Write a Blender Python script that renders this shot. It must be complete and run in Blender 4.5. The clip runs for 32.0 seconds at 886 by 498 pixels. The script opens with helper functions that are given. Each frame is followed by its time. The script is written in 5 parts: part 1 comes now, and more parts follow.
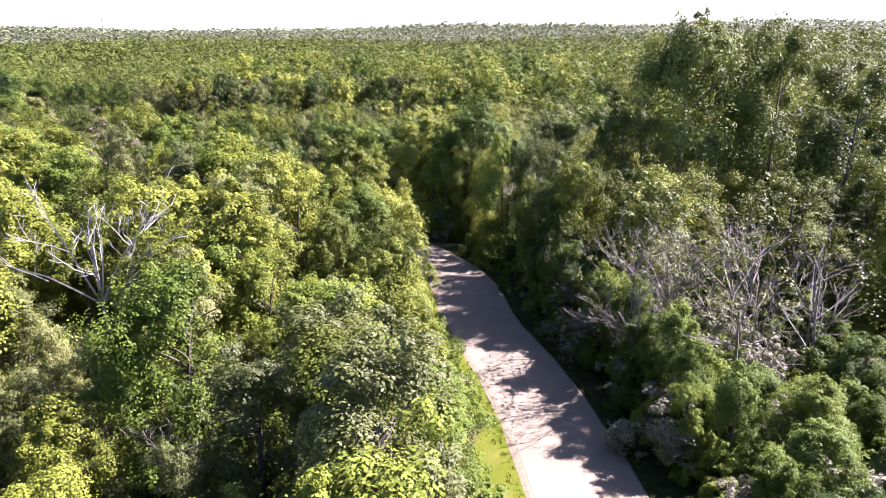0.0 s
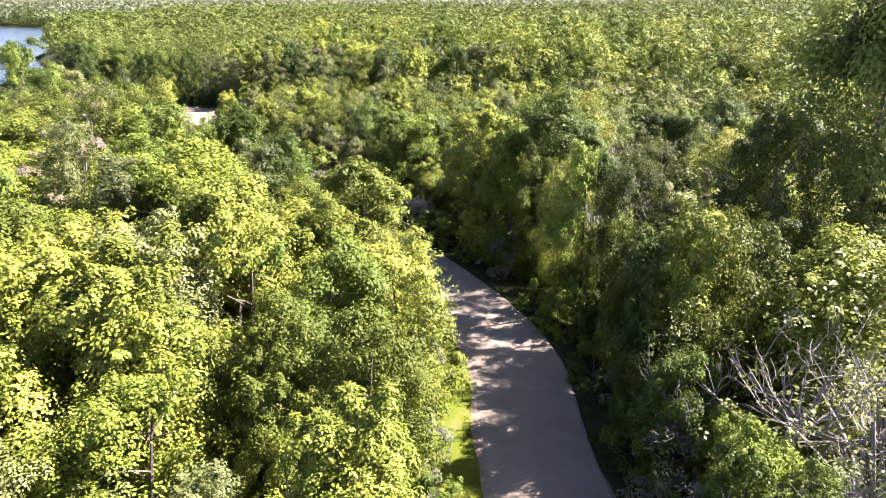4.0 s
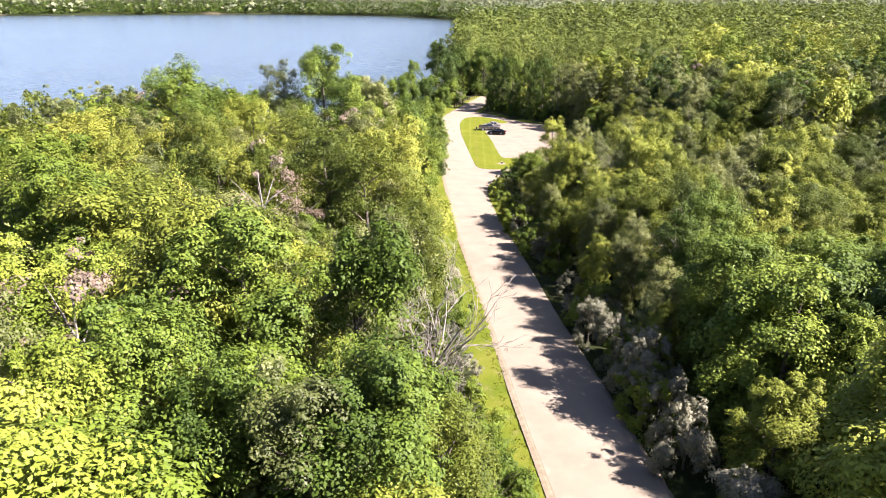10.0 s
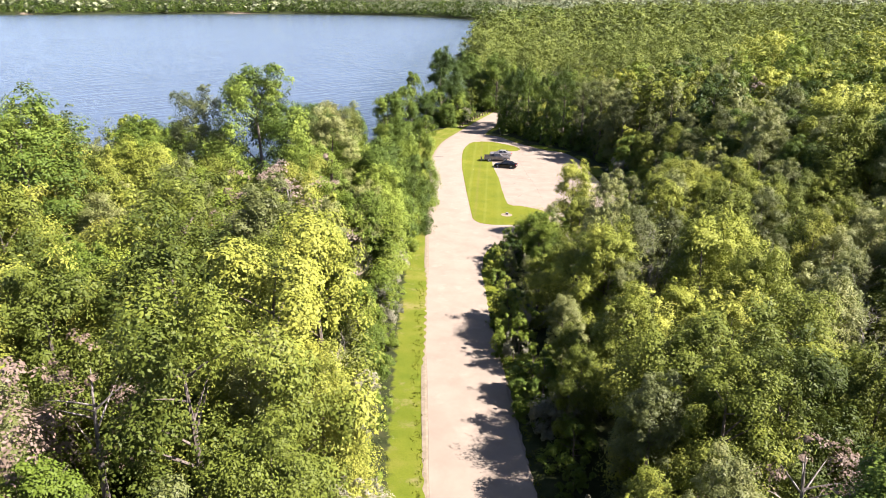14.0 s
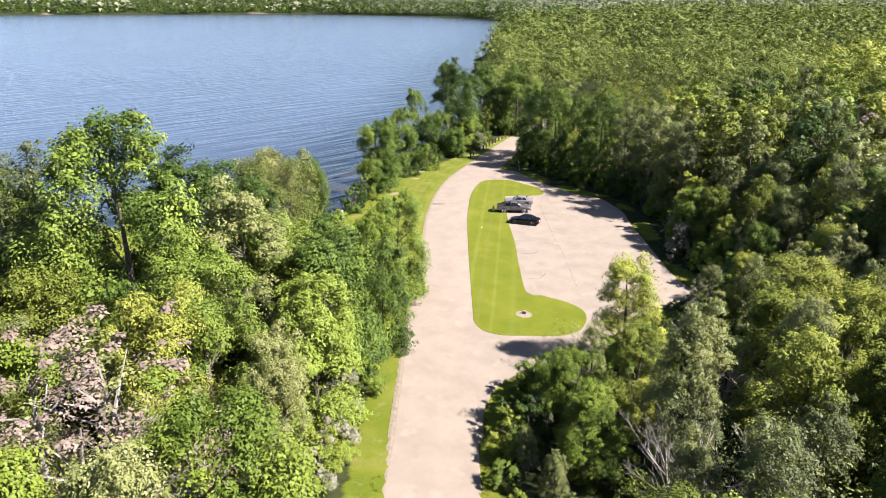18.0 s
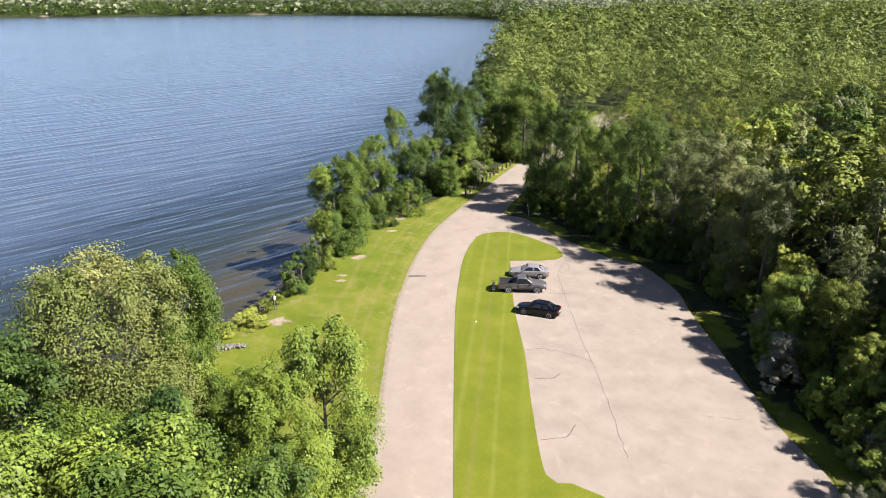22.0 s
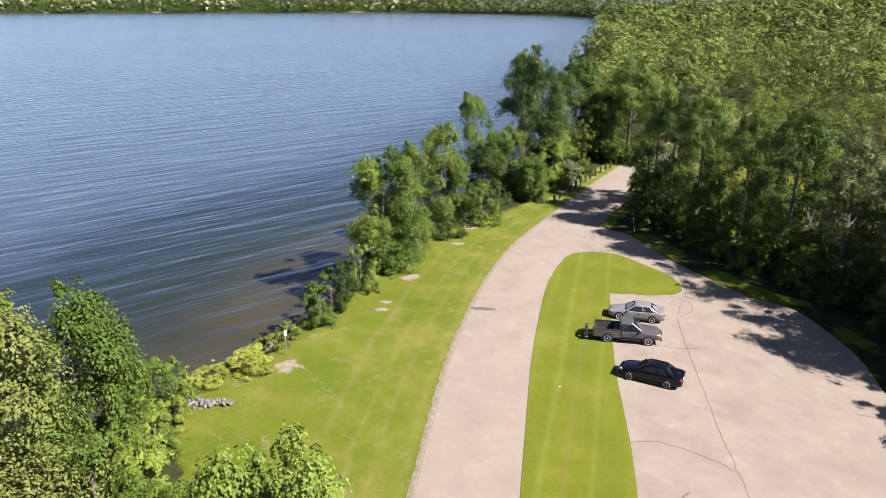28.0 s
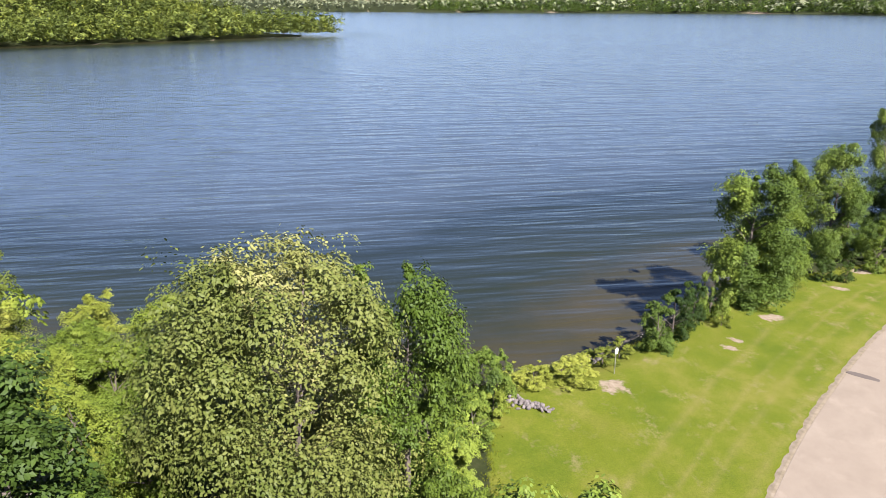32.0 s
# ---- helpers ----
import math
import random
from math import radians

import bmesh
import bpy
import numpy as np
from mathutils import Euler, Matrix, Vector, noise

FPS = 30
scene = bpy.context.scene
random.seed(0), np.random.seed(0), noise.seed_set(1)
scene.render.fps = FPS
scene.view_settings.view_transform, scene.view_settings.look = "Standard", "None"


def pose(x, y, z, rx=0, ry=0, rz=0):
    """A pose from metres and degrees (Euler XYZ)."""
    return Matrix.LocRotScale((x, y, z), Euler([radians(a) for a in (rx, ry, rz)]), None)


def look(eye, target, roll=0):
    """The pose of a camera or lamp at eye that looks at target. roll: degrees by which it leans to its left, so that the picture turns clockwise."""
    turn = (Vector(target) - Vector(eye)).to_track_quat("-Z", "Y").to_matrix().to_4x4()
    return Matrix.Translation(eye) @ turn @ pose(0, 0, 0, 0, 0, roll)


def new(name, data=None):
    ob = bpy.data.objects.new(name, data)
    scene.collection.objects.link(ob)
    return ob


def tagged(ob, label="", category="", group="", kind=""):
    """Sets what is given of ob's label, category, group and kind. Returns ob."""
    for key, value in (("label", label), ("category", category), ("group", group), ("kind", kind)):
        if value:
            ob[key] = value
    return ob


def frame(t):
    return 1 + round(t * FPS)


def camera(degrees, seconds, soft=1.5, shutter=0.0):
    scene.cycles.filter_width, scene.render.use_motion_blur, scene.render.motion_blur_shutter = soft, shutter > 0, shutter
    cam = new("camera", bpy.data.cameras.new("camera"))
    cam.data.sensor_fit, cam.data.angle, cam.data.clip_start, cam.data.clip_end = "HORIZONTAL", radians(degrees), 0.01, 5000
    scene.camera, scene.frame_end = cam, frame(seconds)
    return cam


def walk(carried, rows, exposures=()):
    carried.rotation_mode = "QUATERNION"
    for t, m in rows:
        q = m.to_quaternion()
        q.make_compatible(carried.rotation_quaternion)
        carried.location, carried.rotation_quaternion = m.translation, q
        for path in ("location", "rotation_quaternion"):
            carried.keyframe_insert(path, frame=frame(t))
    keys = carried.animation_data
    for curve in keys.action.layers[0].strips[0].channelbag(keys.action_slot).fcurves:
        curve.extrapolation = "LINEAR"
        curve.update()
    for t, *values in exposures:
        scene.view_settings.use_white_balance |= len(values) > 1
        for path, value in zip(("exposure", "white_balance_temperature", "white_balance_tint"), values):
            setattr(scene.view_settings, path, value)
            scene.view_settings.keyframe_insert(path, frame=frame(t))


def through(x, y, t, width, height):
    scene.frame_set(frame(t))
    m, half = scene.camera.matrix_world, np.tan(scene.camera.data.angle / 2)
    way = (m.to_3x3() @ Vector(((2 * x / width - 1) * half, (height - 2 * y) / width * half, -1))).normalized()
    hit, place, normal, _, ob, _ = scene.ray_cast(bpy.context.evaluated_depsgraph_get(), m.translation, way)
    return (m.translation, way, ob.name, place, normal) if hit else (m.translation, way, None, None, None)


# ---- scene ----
cam = camera(65.11, 32.0, soft=0.65)
# seconds, eye x, y, z, yaw, pitch, roll
ROWS = [
    (0.0, -0.00, 0.00, 30.93, 0.00, -17.03, 0.19),
    (0.5, 0.63, 1.63, 30.84, 0.11, -17.04, 0.18),
    (1.0, 1.20, 3.60, 30.78, 0.04, -17.05, 0.08),
    (1.5, 1.68, 5.87, 30.79, -0.00, -17.67, -0.12),
    (2.0, 2.19, 8.37, 30.82, 0.01, -19.73, -0.15),
    (2.5, 2.66, 11.03, 30.85, 3.84, -19.79, -0.19),
    (4.5, 3.52, 29.70, 30.82, 10.06, -19.59, 0.51),
    (5.0, 3.73, 33.39, 30.75, 13.76, -19.56, 0.35),
    (5.5, 3.84, 37.01, 30.82, 16.70, -19.57, 0.31),
    (6.0, 3.71, 40.58, 30.92, 20.61, -19.59, 0.14),
    (6.5, 3.50, 44.15, 31.13, 24.90, -19.63, 0.02),
    (7.0, 3.20, 48.05, 31.26, 28.82, -19.67, 0.17),
    (7.5, 2.70, 51.84, 31.36, 32.34, -19.70, 0.17),
    (8.0, 1.98, 55.37, 31.49, 35.04, -19.70, 0.02),
    (8.5, 0.99, 58.95, 31.62, 37.05, -19.68, 0.11),
    (9.0, -0.41, 62.72, 31.65, 38.35, -19.70, -0.01),
    (9.5, -1.97, 66.47, 31.70, 38.28, -19.74, -0.08),
    (10.0, -3.69, 70.09, 31.79, 39.74, -19.76, -0.01),
    (10.5, -5.43, 73.76, 31.87, 40.52, -19.76, -0.24),
    (11.0, -7.37, 77.48, 31.96, 40.44, -19.74, -0.30),
    (11.5, -9.42, 81.32, 32.04, 40.45, -19.78, -0.23),
    (12.0, -11.52, 85.00, 32.23, 41.91, -19.83, -0.29),
    (12.5, -13.95, 88.93, 32.25, 41.86, -19.85, -0.30),
    (13.0, -16.38, 92.86, 32.23, 41.85, -19.83, -0.19),
    (13.5, -18.85, 96.68, 32.25, 41.86, -19.81, -0.09),
    (14.0, -21.27, 100.40, 32.28, 41.85, -19.81, -0.06),
    (14.5, -23.83, 104.06, 32.31, 41.84, -19.79, 0.03),
    (16.5, -34.36, 118.60, 32.51, 43.62, -19.81, -0.42),
    (17.0, -37.16, 122.42, 32.53, 43.68, -19.81, -0.27),
    (17.5, -39.98, 126.07, 32.56, 43.69, -19.85, -0.27),
    (18.0, -42.78, 129.73, 32.51, 43.76, -19.81, -0.06),
    (18.5, -45.52, 133.15, 32.52, 43.77, -19.84, 0.02),
    (19.0, -48.35, 136.67, 32.44, 44.19, -19.85, 0.14),
    (19.5, -51.14, 140.09, 32.34, 44.19, -19.81, 0.07),
    (20.0, -53.91, 143.54, 32.28, 44.21, -19.79, 0.13),
    (20.5, -56.52, 146.92, 32.30, 44.28, -19.79, 0.22),
    (21.0, -59.19, 150.26, 32.26, 44.32, -19.78, 0.28),
    (21.5, -61.80, 153.49, 32.04, 44.28, -19.78, 0.31),
    (22.0, -64.43, 156.73, 31.61, 44.27, -19.80, 0.30),
    (22.5, -67.29, 160.04, 30.97, 44.16, -19.75, 0.20),
    (23.0, -70.18, 163.39, 30.38, 44.10, -19.73, 0.05),
    (23.5, -72.76, 166.65, 29.86, 44.11, -19.43, 0.20),
    (24.0, -74.89, 169.13, 29.26, 44.06, -19.39, 0.22),
    (24.5, -76.35, 170.87, 28.61, 44.15, -19.44, 0.37),
    (26.5, -78.20, 172.05, 27.38, 43.48, -19.52, 0.01),
    (27.0, -78.21, 172.14, 27.07, 43.53, -19.65, 0.07),
    (27.5, -78.23, 172.11, 26.65, 43.51, -19.75, 0.07),
    (28.0, -78.18, 172.01, 26.49, 51.82, -19.76, 0.09),
    (28.5, -78.14, 171.97, 26.47, 52.70, -19.77, 0.07),
    (29.0, -78.08, 171.75, 26.40, 64.17, -19.84, 0.11),
    (29.5, -77.97, 171.83, 26.46, 65.93, -19.98, -0.01),
    (30.0, -78.29, 171.95, 26.38, 70.48, -19.95, 0.16),
    (30.5, -78.68, 172.24, 26.37, 76.62, -19.97, 0.07),
    (31.0, -79.39, 172.55, 26.30, 76.60, -19.90, 0.11),
    (31.5, -80.25, 172.85, 26.22, 81.14, -19.79, 0.20),
    (32.0, -81.22, 173.26, 26.15, 81.54, -19.66, 0.16),
]
walk(cam, [(t, look((x, y, z), (x - math.sin(radians(a)) * math.cos(radians(p)), y + math.cos(radians(a)) * math.cos(radians(p)), z + math.sin(radians(p))), -r)) for t, x, y, z, a, p, r in ROWS],
     [(t, e + 1.20, 5900 if t < 3 else 6350 if t < 14 else 6050, 36 if t < 3 else 25 if t < 14 else 21) for t, e in ((0.0, 1.38), (2.0, 1.42), (5.0, 1.80), (7.0, 1.60), (9.0, 1.34), (13.0, 1.14), (19.0, 0.86), (23.0, 0.68), (27.0, 0.60), (30.0, 0.56), (32.0, 0.64))])

# ---- sky and sun ----
SUN_ELEV, SUN_AZ = 45.0, 67.0      # degrees above the horizon; degrees from +y towards +x
world = bpy.data.worlds.new("sky")
scene.world = world
world.use_nodes = True
wn = world.node_tree.nodes
sky = wn.new("ShaderNodeTexSky")
sky.sky_type, sky.sun_disc = "NISHITA", False
sky.sun_elevation, sky.sun_rotation = radians(SUN_ELEV), radians(SUN_AZ)
sky.air_density, sky.dust_density, sky.ozone_density = 0.7, 0.55, 1.0
wn["Background"].inputs[1].default_value = 0.05
world.node_tree.links.new(sky.outputs[0], wn["Background"].inputs[0])
sun = new("sun", bpy.data.lights.new("sun", "SUN"))
sun.data.energy, sun.data.angle, sun.data.color = 5.0, radians(0.53), (1.0, 0.95, 0.86)
SUN_DIR = Vector((math.sin(radians(SUN_AZ)) * math.cos(radians(SUN_ELEV)), math.cos(radians(SUN_AZ)) * math.cos(radians(SUN_ELEV)), math.sin(radians(SUN_ELEV))))
sun.matrix_world = look(SUN_DIR * 400, (0, 0, 0))


# ---- materials ----
def mat(name, colour, rough=0.8, metal=0.0, spec=0.3):
    m = bpy.data.materials.new(name)
    m.use_nodes = True
    b = m.node_tree.nodes["Principled BSDF"]
    b.inputs["Base Color"].default_value = (*colour, 1)
    b.inputs["Roughness"].default_value = rough
    b.inputs["Metallic"].default_value = metal
    b.inputs["Specular IOR Level"].default_value = spec
    return m


class Nodes:
    """Short forms for the nodes of one material."""

    def __init__(self, m):
        self.t = m.node_tree
        self.bsdf = self.t.nodes["Principled BSDF"]
        self.out = self.t.nodes["Material Output"]

    def add(self, kind, **values):
        n = self.t.nodes.new(kind)
        for k, v in values.items():
            n.inputs[k.replace("_", " ")].default_value = v
        return n

    def link(self, a, b):
        self.t.links.new(a, b)

    def noise(self, where, scale, detail=3.0, rough=0.55):
        n = self.add("ShaderNodeTexNoise", Scale=scale, Detail=detail, Roughness=rough)
        self.link(where, n.inputs["Vector"])
        return n.outputs["Fac"]

    def ramp(self, fac, stops):
        n = self.t.nodes.new("ShaderNodeValToRGB")
        e = n.color_ramp.elements
        while len(e) < len(stops):
            e.new(0.5)
        for el, (p, c) in zip(e, stops):
            el.position, el.color = p, (*c, 1)
        self.link(fac, n.inputs[0])
        return n.outputs[0]

    def mix(self, fac, a, b, mode="MIX"):
        n = self.t.nodes.new("ShaderNodeMix")
        n.data_type, n.blend_type = "RGBA", mode
        for v, s in ((fac, 0), (a, 6), (b, 7)):
            if isinstance(v, (int, float)):
                n.inputs[s].default_value = v
            elif isinstance(v, tuple):
                n.inputs[s].default_value = (*v, 1)
            else:
                self.link(v, n.inputs[s])
        return n.outputs[2]

    def math(self, op, a, b=0.0, clamp=False):
        n = self.t.nodes.new("ShaderNodeMath")
        n.operation, n.use_clamp = op, clamp
        for v, s in ((a, 0), (b, 1)):
            if isinstance(v, (int, float)):
                n.inputs[s].default_value = v
            else:
                self.link(v, n.inputs[s])
        return n.outputs[0]

    def bump(self, height, strength=0.5, distance=0.05):
        n = self.add("ShaderNodeBump", Strength=strength, Distance=distance)
        self.link(height, n.inputs["Height"])
        self.link(n.outputs[0], self.bsdf.inputs["Normal"])

    def pos(self):
        return self.t.nodes.new("ShaderNodeNewGeometry").outputs["Position"]


def leaf_mat(name, dark, mid, light, gloss=0.12, through=0.14, grain=0.16):
    """Leaves: they vary from leaf to leaf, from tree to tree and over the wood, and let some light through."""
    m = mat(name, mid, 0.55, 0, gloss)
    n = Nodes(m)
    geo = n.t.nodes.new("ShaderNodeNewGeometry")
    obj = n.t.nodes.new("ShaderNodeObjectInfo")
    wide = n.noise(geo.outputs["Position"], grain, 2.0)
    f = n.math("ADD", n.math("MULTIPLY", geo.outputs["Random Per Island"], 0.11), n.math("MULTIPLY", obj.outputs["Random"], 0.30))
    f = n.math("ADD", f, n.math("MULTIPLY", wide, 0.42))
    f = n.math("ADD", f, n.math("MULTIPLY", n.math("SUBTRACT", n.noise(geo.outputs["Position"], 1.5, 2.0), 0.5), 0.34))
    cell = n.add("ShaderNodeTexVoronoi", Scale=0.14)
    flat = n.add("ShaderNodeMapping", Scale=(1, 1, 0.05))
    n.link(geo.outputs["Position"], flat.inputs["Vector"])
    n.link(flat.outputs[0], cell.inputs["Vector"])
    one = n.t.nodes.new("ShaderNodeSeparateColor")
    n.link(cell.outputs["Color"], one.inputs[0])
    f = n.math("ADD", f, n.math("MULTIPLY", one.outputs[0], 0.54))
    col = n.ramp(f, [(0.34, dark), (0.74, mid), (1.0, light)])
    n.link(col, n.bsdf.inputs["Base Color"])
    tr = n.add("ShaderNodeBsdfTranslucent")
    n.link(n.mix(0.55, col, (0.18, 0.21, 0.025)), tr.inputs["Color"])
    sh = n.t.nodes.new("ShaderNodeMixShader")
    sh.inputs[0].default_value = through
    n.link(n.bsdf.outputs[0], sh.inputs[1])
    n.link(tr.outputs[0], sh.inputs[2])
    n.link(sh.outputs[0], n.out.inputs["Surface"])
    return m


LEAF = {
    "maple": leaf_mat("maple_leaf", (0.0656, 0.0845, 0.0108), (0.1606, 0.1848, 0.0240), (0.2645, 0.2838, 0.0444)),
    "poplar": leaf_mat("poplar_leaf", (0.0565, 0.0698, 0.0182), (0.1157, 0.1324, 0.0354), (0.1911, 0.2034, 0.0607), 0.3, 0.25),
    "oak": leaf_mat("oak_leaf", (0.0340, 0.0504, 0.0078), (0.0993, 0.1218, 0.0162), (0.2090, 0.2205, 0.0336)),
    "dense": leaf_mat("dense_leaf", (0.0194, 0.0381, 0.0066), (0.0674, 0.1047, 0.0144), (0.1618, 0.2094, 0.0288)),
    "olive": leaf_mat("olive_leaf", (0.0784, 0.0825, 0.05), (0.1358, 0.134, 0.0825), (0.2038, 0.1925, 0.1275), 0.3, 0.1),
    "linden": leaf_mat("linden_leaf", (0.0458, 0.0686, 0.0106), (0.1408, 0.1514, 0.0370), (0.2904, 0.2640, 0.1100)),
    "locust": leaf_mat("locust_leaf", (0.0439, 0.0726, 0.0085), (0.0981, 0.1371, 0.0151), (0.1601, 0.1908, 0.0246)),
    "dry": leaf_mat("dry_leaf", (0.1045, 0.0725, 0.05), (0.1515, 0.1125, 0.0825), (0.1933, 0.15, 0.115), 0.2, 0.15),
    # Paler, greyer greens: the haze of distance is put into the leaf colour.
    "distant": leaf_mat("hazed_leaf", (0.078, 0.095, 0.058), (0.140, 0.158, 0.090), (0.205, 0.220, 0.122), 0.15, 0.1, 0.04),
    "wood": leaf_mat("far_leaf", (0.036, 0.050, 0.011), (0.092, 0.118, 0.023), (0.158, 0.188, 0.038), 0.12, 0.14, 0.06),
}

BARK = mat("bark", (0.096, 0.078, 0.06), 0.9)
n = Nodes(BARK)
p = n.pos()
n.link(n.ramp(n.noise(p, 6.0, 5.0), [(0.3, (0.042, 0.033, 0.024)), (0.7, (0.144, 0.12, 0.096))]), n.bsdf.inputs["Base Color"])
n.bump(n.noise(p, 18.0, 4.0), 0.6, 0.03)
BLEACHED = mat("bleached_wood", (0.372, 0.348, 0.318), 0.8)
DEADWOOD = mat("dead_wood", (0.216, 0.192, 0.168), 0.85)
n = Nodes(DEADWOOD)
p = n.pos()
n.link(n.ramp(n.noise(p, 3.0, 5.0), [(0.3, (0.12, 0.102, 0.084)), (0.75, (0.276, 0.252, 0.222))]), n.bsdf.inputs["Base Color"])

GROUND = mat("ground_cover", (0.05, 0.075, 0.015), 0.95, 0, 0.1)
n = Nodes(GROUND)
p = n.pos()
att = n.t.nodes.new("ShaderNodeAttribute")
att.attribute_name = "lawn"
sand_att = n.t.nodes.new("ShaderNodeAttribute")
sand_att.attribute_name = "bare"
LAWN_RAMP = [(0.30, (0.066, 0.094, 0.006)), (0.50, (0.100, 0.118, 0.010)), (0.70, (0.148, 0.140, 0.026))]
lawn = n.ramp(n.noise(p, 0.22, 6.0, 0.65), LAWN_RAMP)
lawn = n.mix(n.math("MULTIPLY", n.math("SUBTRACT", n.noise(p, 0.45, 6.0, 0.75), 0.55, True), 6.0, True), lawn, (0.18, 0.15, 0.065))
lawn = n.mix(n.math("MULTIPLY", n.math("SUBTRACT", n.noise(p, 0.13, 4.0, 0.6), 0.52, True), 4.0, True), lawn, (0.089, 0.106, 0.007))
side_att = n.t.nodes.new("ShaderNodeAttribute")
side_att.attribute_name = "from_road"
worn = n.ramp(n.noise(p, 0.6, 6.0, 0.7), [(0.34, (0, 0, 0)), (0.58, (1, 1, 1))])
for off, wide in ((-4.3, 0.5), (-6.3, 0.45), (-7.9, 0.35), (-10.2, 0.5)):
    near_ = n.math("ABSOLUTE", n.math("ADD", side_att.outputs["Fac"], n.math("SUBTRACT", n.math("MULTIPLY", n.noise(p, 0.2, 2.0), 1.0), off + 0.5)))
    band = n.math("SUBTRACT", 1.0, n.math("DIVIDE", near_, wide), True)
    lawn = n.mix(n.math("MULTIPLY", n.math("MULTIPLY", band, worn), 0.32), lawn, (0.2, 0.155, 0.06))
lawn = n.mix(0.55, lawn, n.ramp(n.noise(p, 9.0, 4.0, 0.7), [(0.25, (0.35, 0.42, 0.30)), (0.75, (1.0, 1.0, 1.0))]), "MULTIPLY")
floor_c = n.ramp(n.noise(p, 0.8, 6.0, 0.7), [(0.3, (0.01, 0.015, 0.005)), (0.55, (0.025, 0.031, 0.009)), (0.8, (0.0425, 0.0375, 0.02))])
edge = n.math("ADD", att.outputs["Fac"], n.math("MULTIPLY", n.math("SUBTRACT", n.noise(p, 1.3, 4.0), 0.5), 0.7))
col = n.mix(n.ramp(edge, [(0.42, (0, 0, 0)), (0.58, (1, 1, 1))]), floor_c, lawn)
bare = n.math("ADD", sand_att.outputs["Fac"], n.math("MULTIPLY", n.math("SUBTRACT", n.noise(p, 1.8, 4.0), 0.5), 0.9))
col = n.mix(n.ramp(bare, [(0.50, (0, 0, 0)), (0.70, (1, 1, 1))]), col, n.ramp(n.noise(p, 3.0, 5.0), [(0.3, (0.15, 0.115, 0.075)), (0.7, (0.23, 0.19, 0.135))]))
n.link(col, n.bsdf.inputs["Base Color"])
n.bump(n.noise(p, 14.0, 5.0, 0.7), 0.7, 0.06)

SWATHS = [(40.4, 0.40, (0.2, 0.2, 0.05)), (43.4, 0.30, (0.19, 0.195, 0.045)), (41.8, 0.35, (0.15, 0.11, 0.045)), (38.4, 0.6, (0.155, 0.17, 0.03)), (45.6, 0.6, (0.155, 0.17, 0.03))]  # metres across, half width, colour
TURF = mat("mown_turf", (0.1, 0.14, 0.015), 0.95, 0, 0.1)
n = Nodes(TURF)
p = n.pos()
lawn = n.ramp(n.noise(p, 0.25, 6.0, 0.65), [(0.28, (0.08, 0.1, 0.006)), (0.55, (0.106, 0.119, 0.0085)), (0.78, (0.14, 0.137, 0.017))])
xyz = n.t.nodes.new("ShaderNodeSeparateXYZ")
n.link(p, xyz.inputs[0])
across = n.math("ADD", n.math("MULTIPLY", xyz.outputs[0], 0.79), n.math("MULTIPLY", xyz.outputs[1], 0.61))
across = n.math("ADD", across, n.math("MULTIPLY", n.noise(p, 0.15, 3.0), 0.4))
for off, wide, tone in SWATHS:
    band = n.math("SUBTRACT", 1.0, n.math("DIVIDE", n.math("ABSOLUTE", n.math("SUBTRACT", across, off + 0.2)), wide), True)
    lawn = n.mix(n.math("MULTIPLY", band, n.math("MULTIPLY", n.noise(p, 0.8, 5.0, 0.7), 0.42)), lawn, tone)
lawn = n.mix(0.5, lawn, n.ramp(n.noise(p, 9.0, 4.0, 0.7), [(0.25, (0.4, 0.45, 0.35)), (0.75, (1.0, 1.0, 1.0))]), "MULTIPLY")
n.link(lawn, n.bsdf.inputs["Base Color"])
n.bump(n.noise(p, 16.0, 5.0, 0.7), 0.7, 0.05)


def asphalt(name, a, b, c):
    m = mat(name, b, 0.9, 0, 0.25)
    n = Nodes(m)
    p = n.pos()
    col = n.ramp(n.noise(p, 0.35, 7.0, 0.65), [(0.30, a), (0.52, b), (0.75, c)])
    col = n.mix(0.35, col, n.ramp(n.noise(p, 30.0, 3.0, 0.8), [(0.3, (0.55, 0.55, 0.55)), (0.7, (1, 1, 1))]), "MULTIPLY")
    col = n.mix(n.math("MULTIPLY", n.math("SUBTRACT", n.noise(p, 0.9, 6.0, 0.75), 0.60, True), 1.6, True), col, a)
    worn = n.math("MULTIPLY", n.math("SUBTRACT", n.noise(p, 0.55, 5.0, 0.6), 0.57, True), 7.0, True)
    col = n.mix(n.math("MULTIPLY", worn, 0.45), col, tuple(v * 1.13 for v in c))
    damp = n.math("MULTIPLY", n.math("SUBTRACT", n.noise(p, 0.16, 4.0, 0.65), 0.55, True), 5.0, True)
    col = n.mix(n.math("MULTIPLY", damp, 0.5), col, tuple(v * 0.86 for v in a))
    n.link(col, n.bsdf.inputs["Base Color"])
    n.bump(n.noise(p, 60.0, 3.0, 0.7), 0.4, 0.012)
    return m


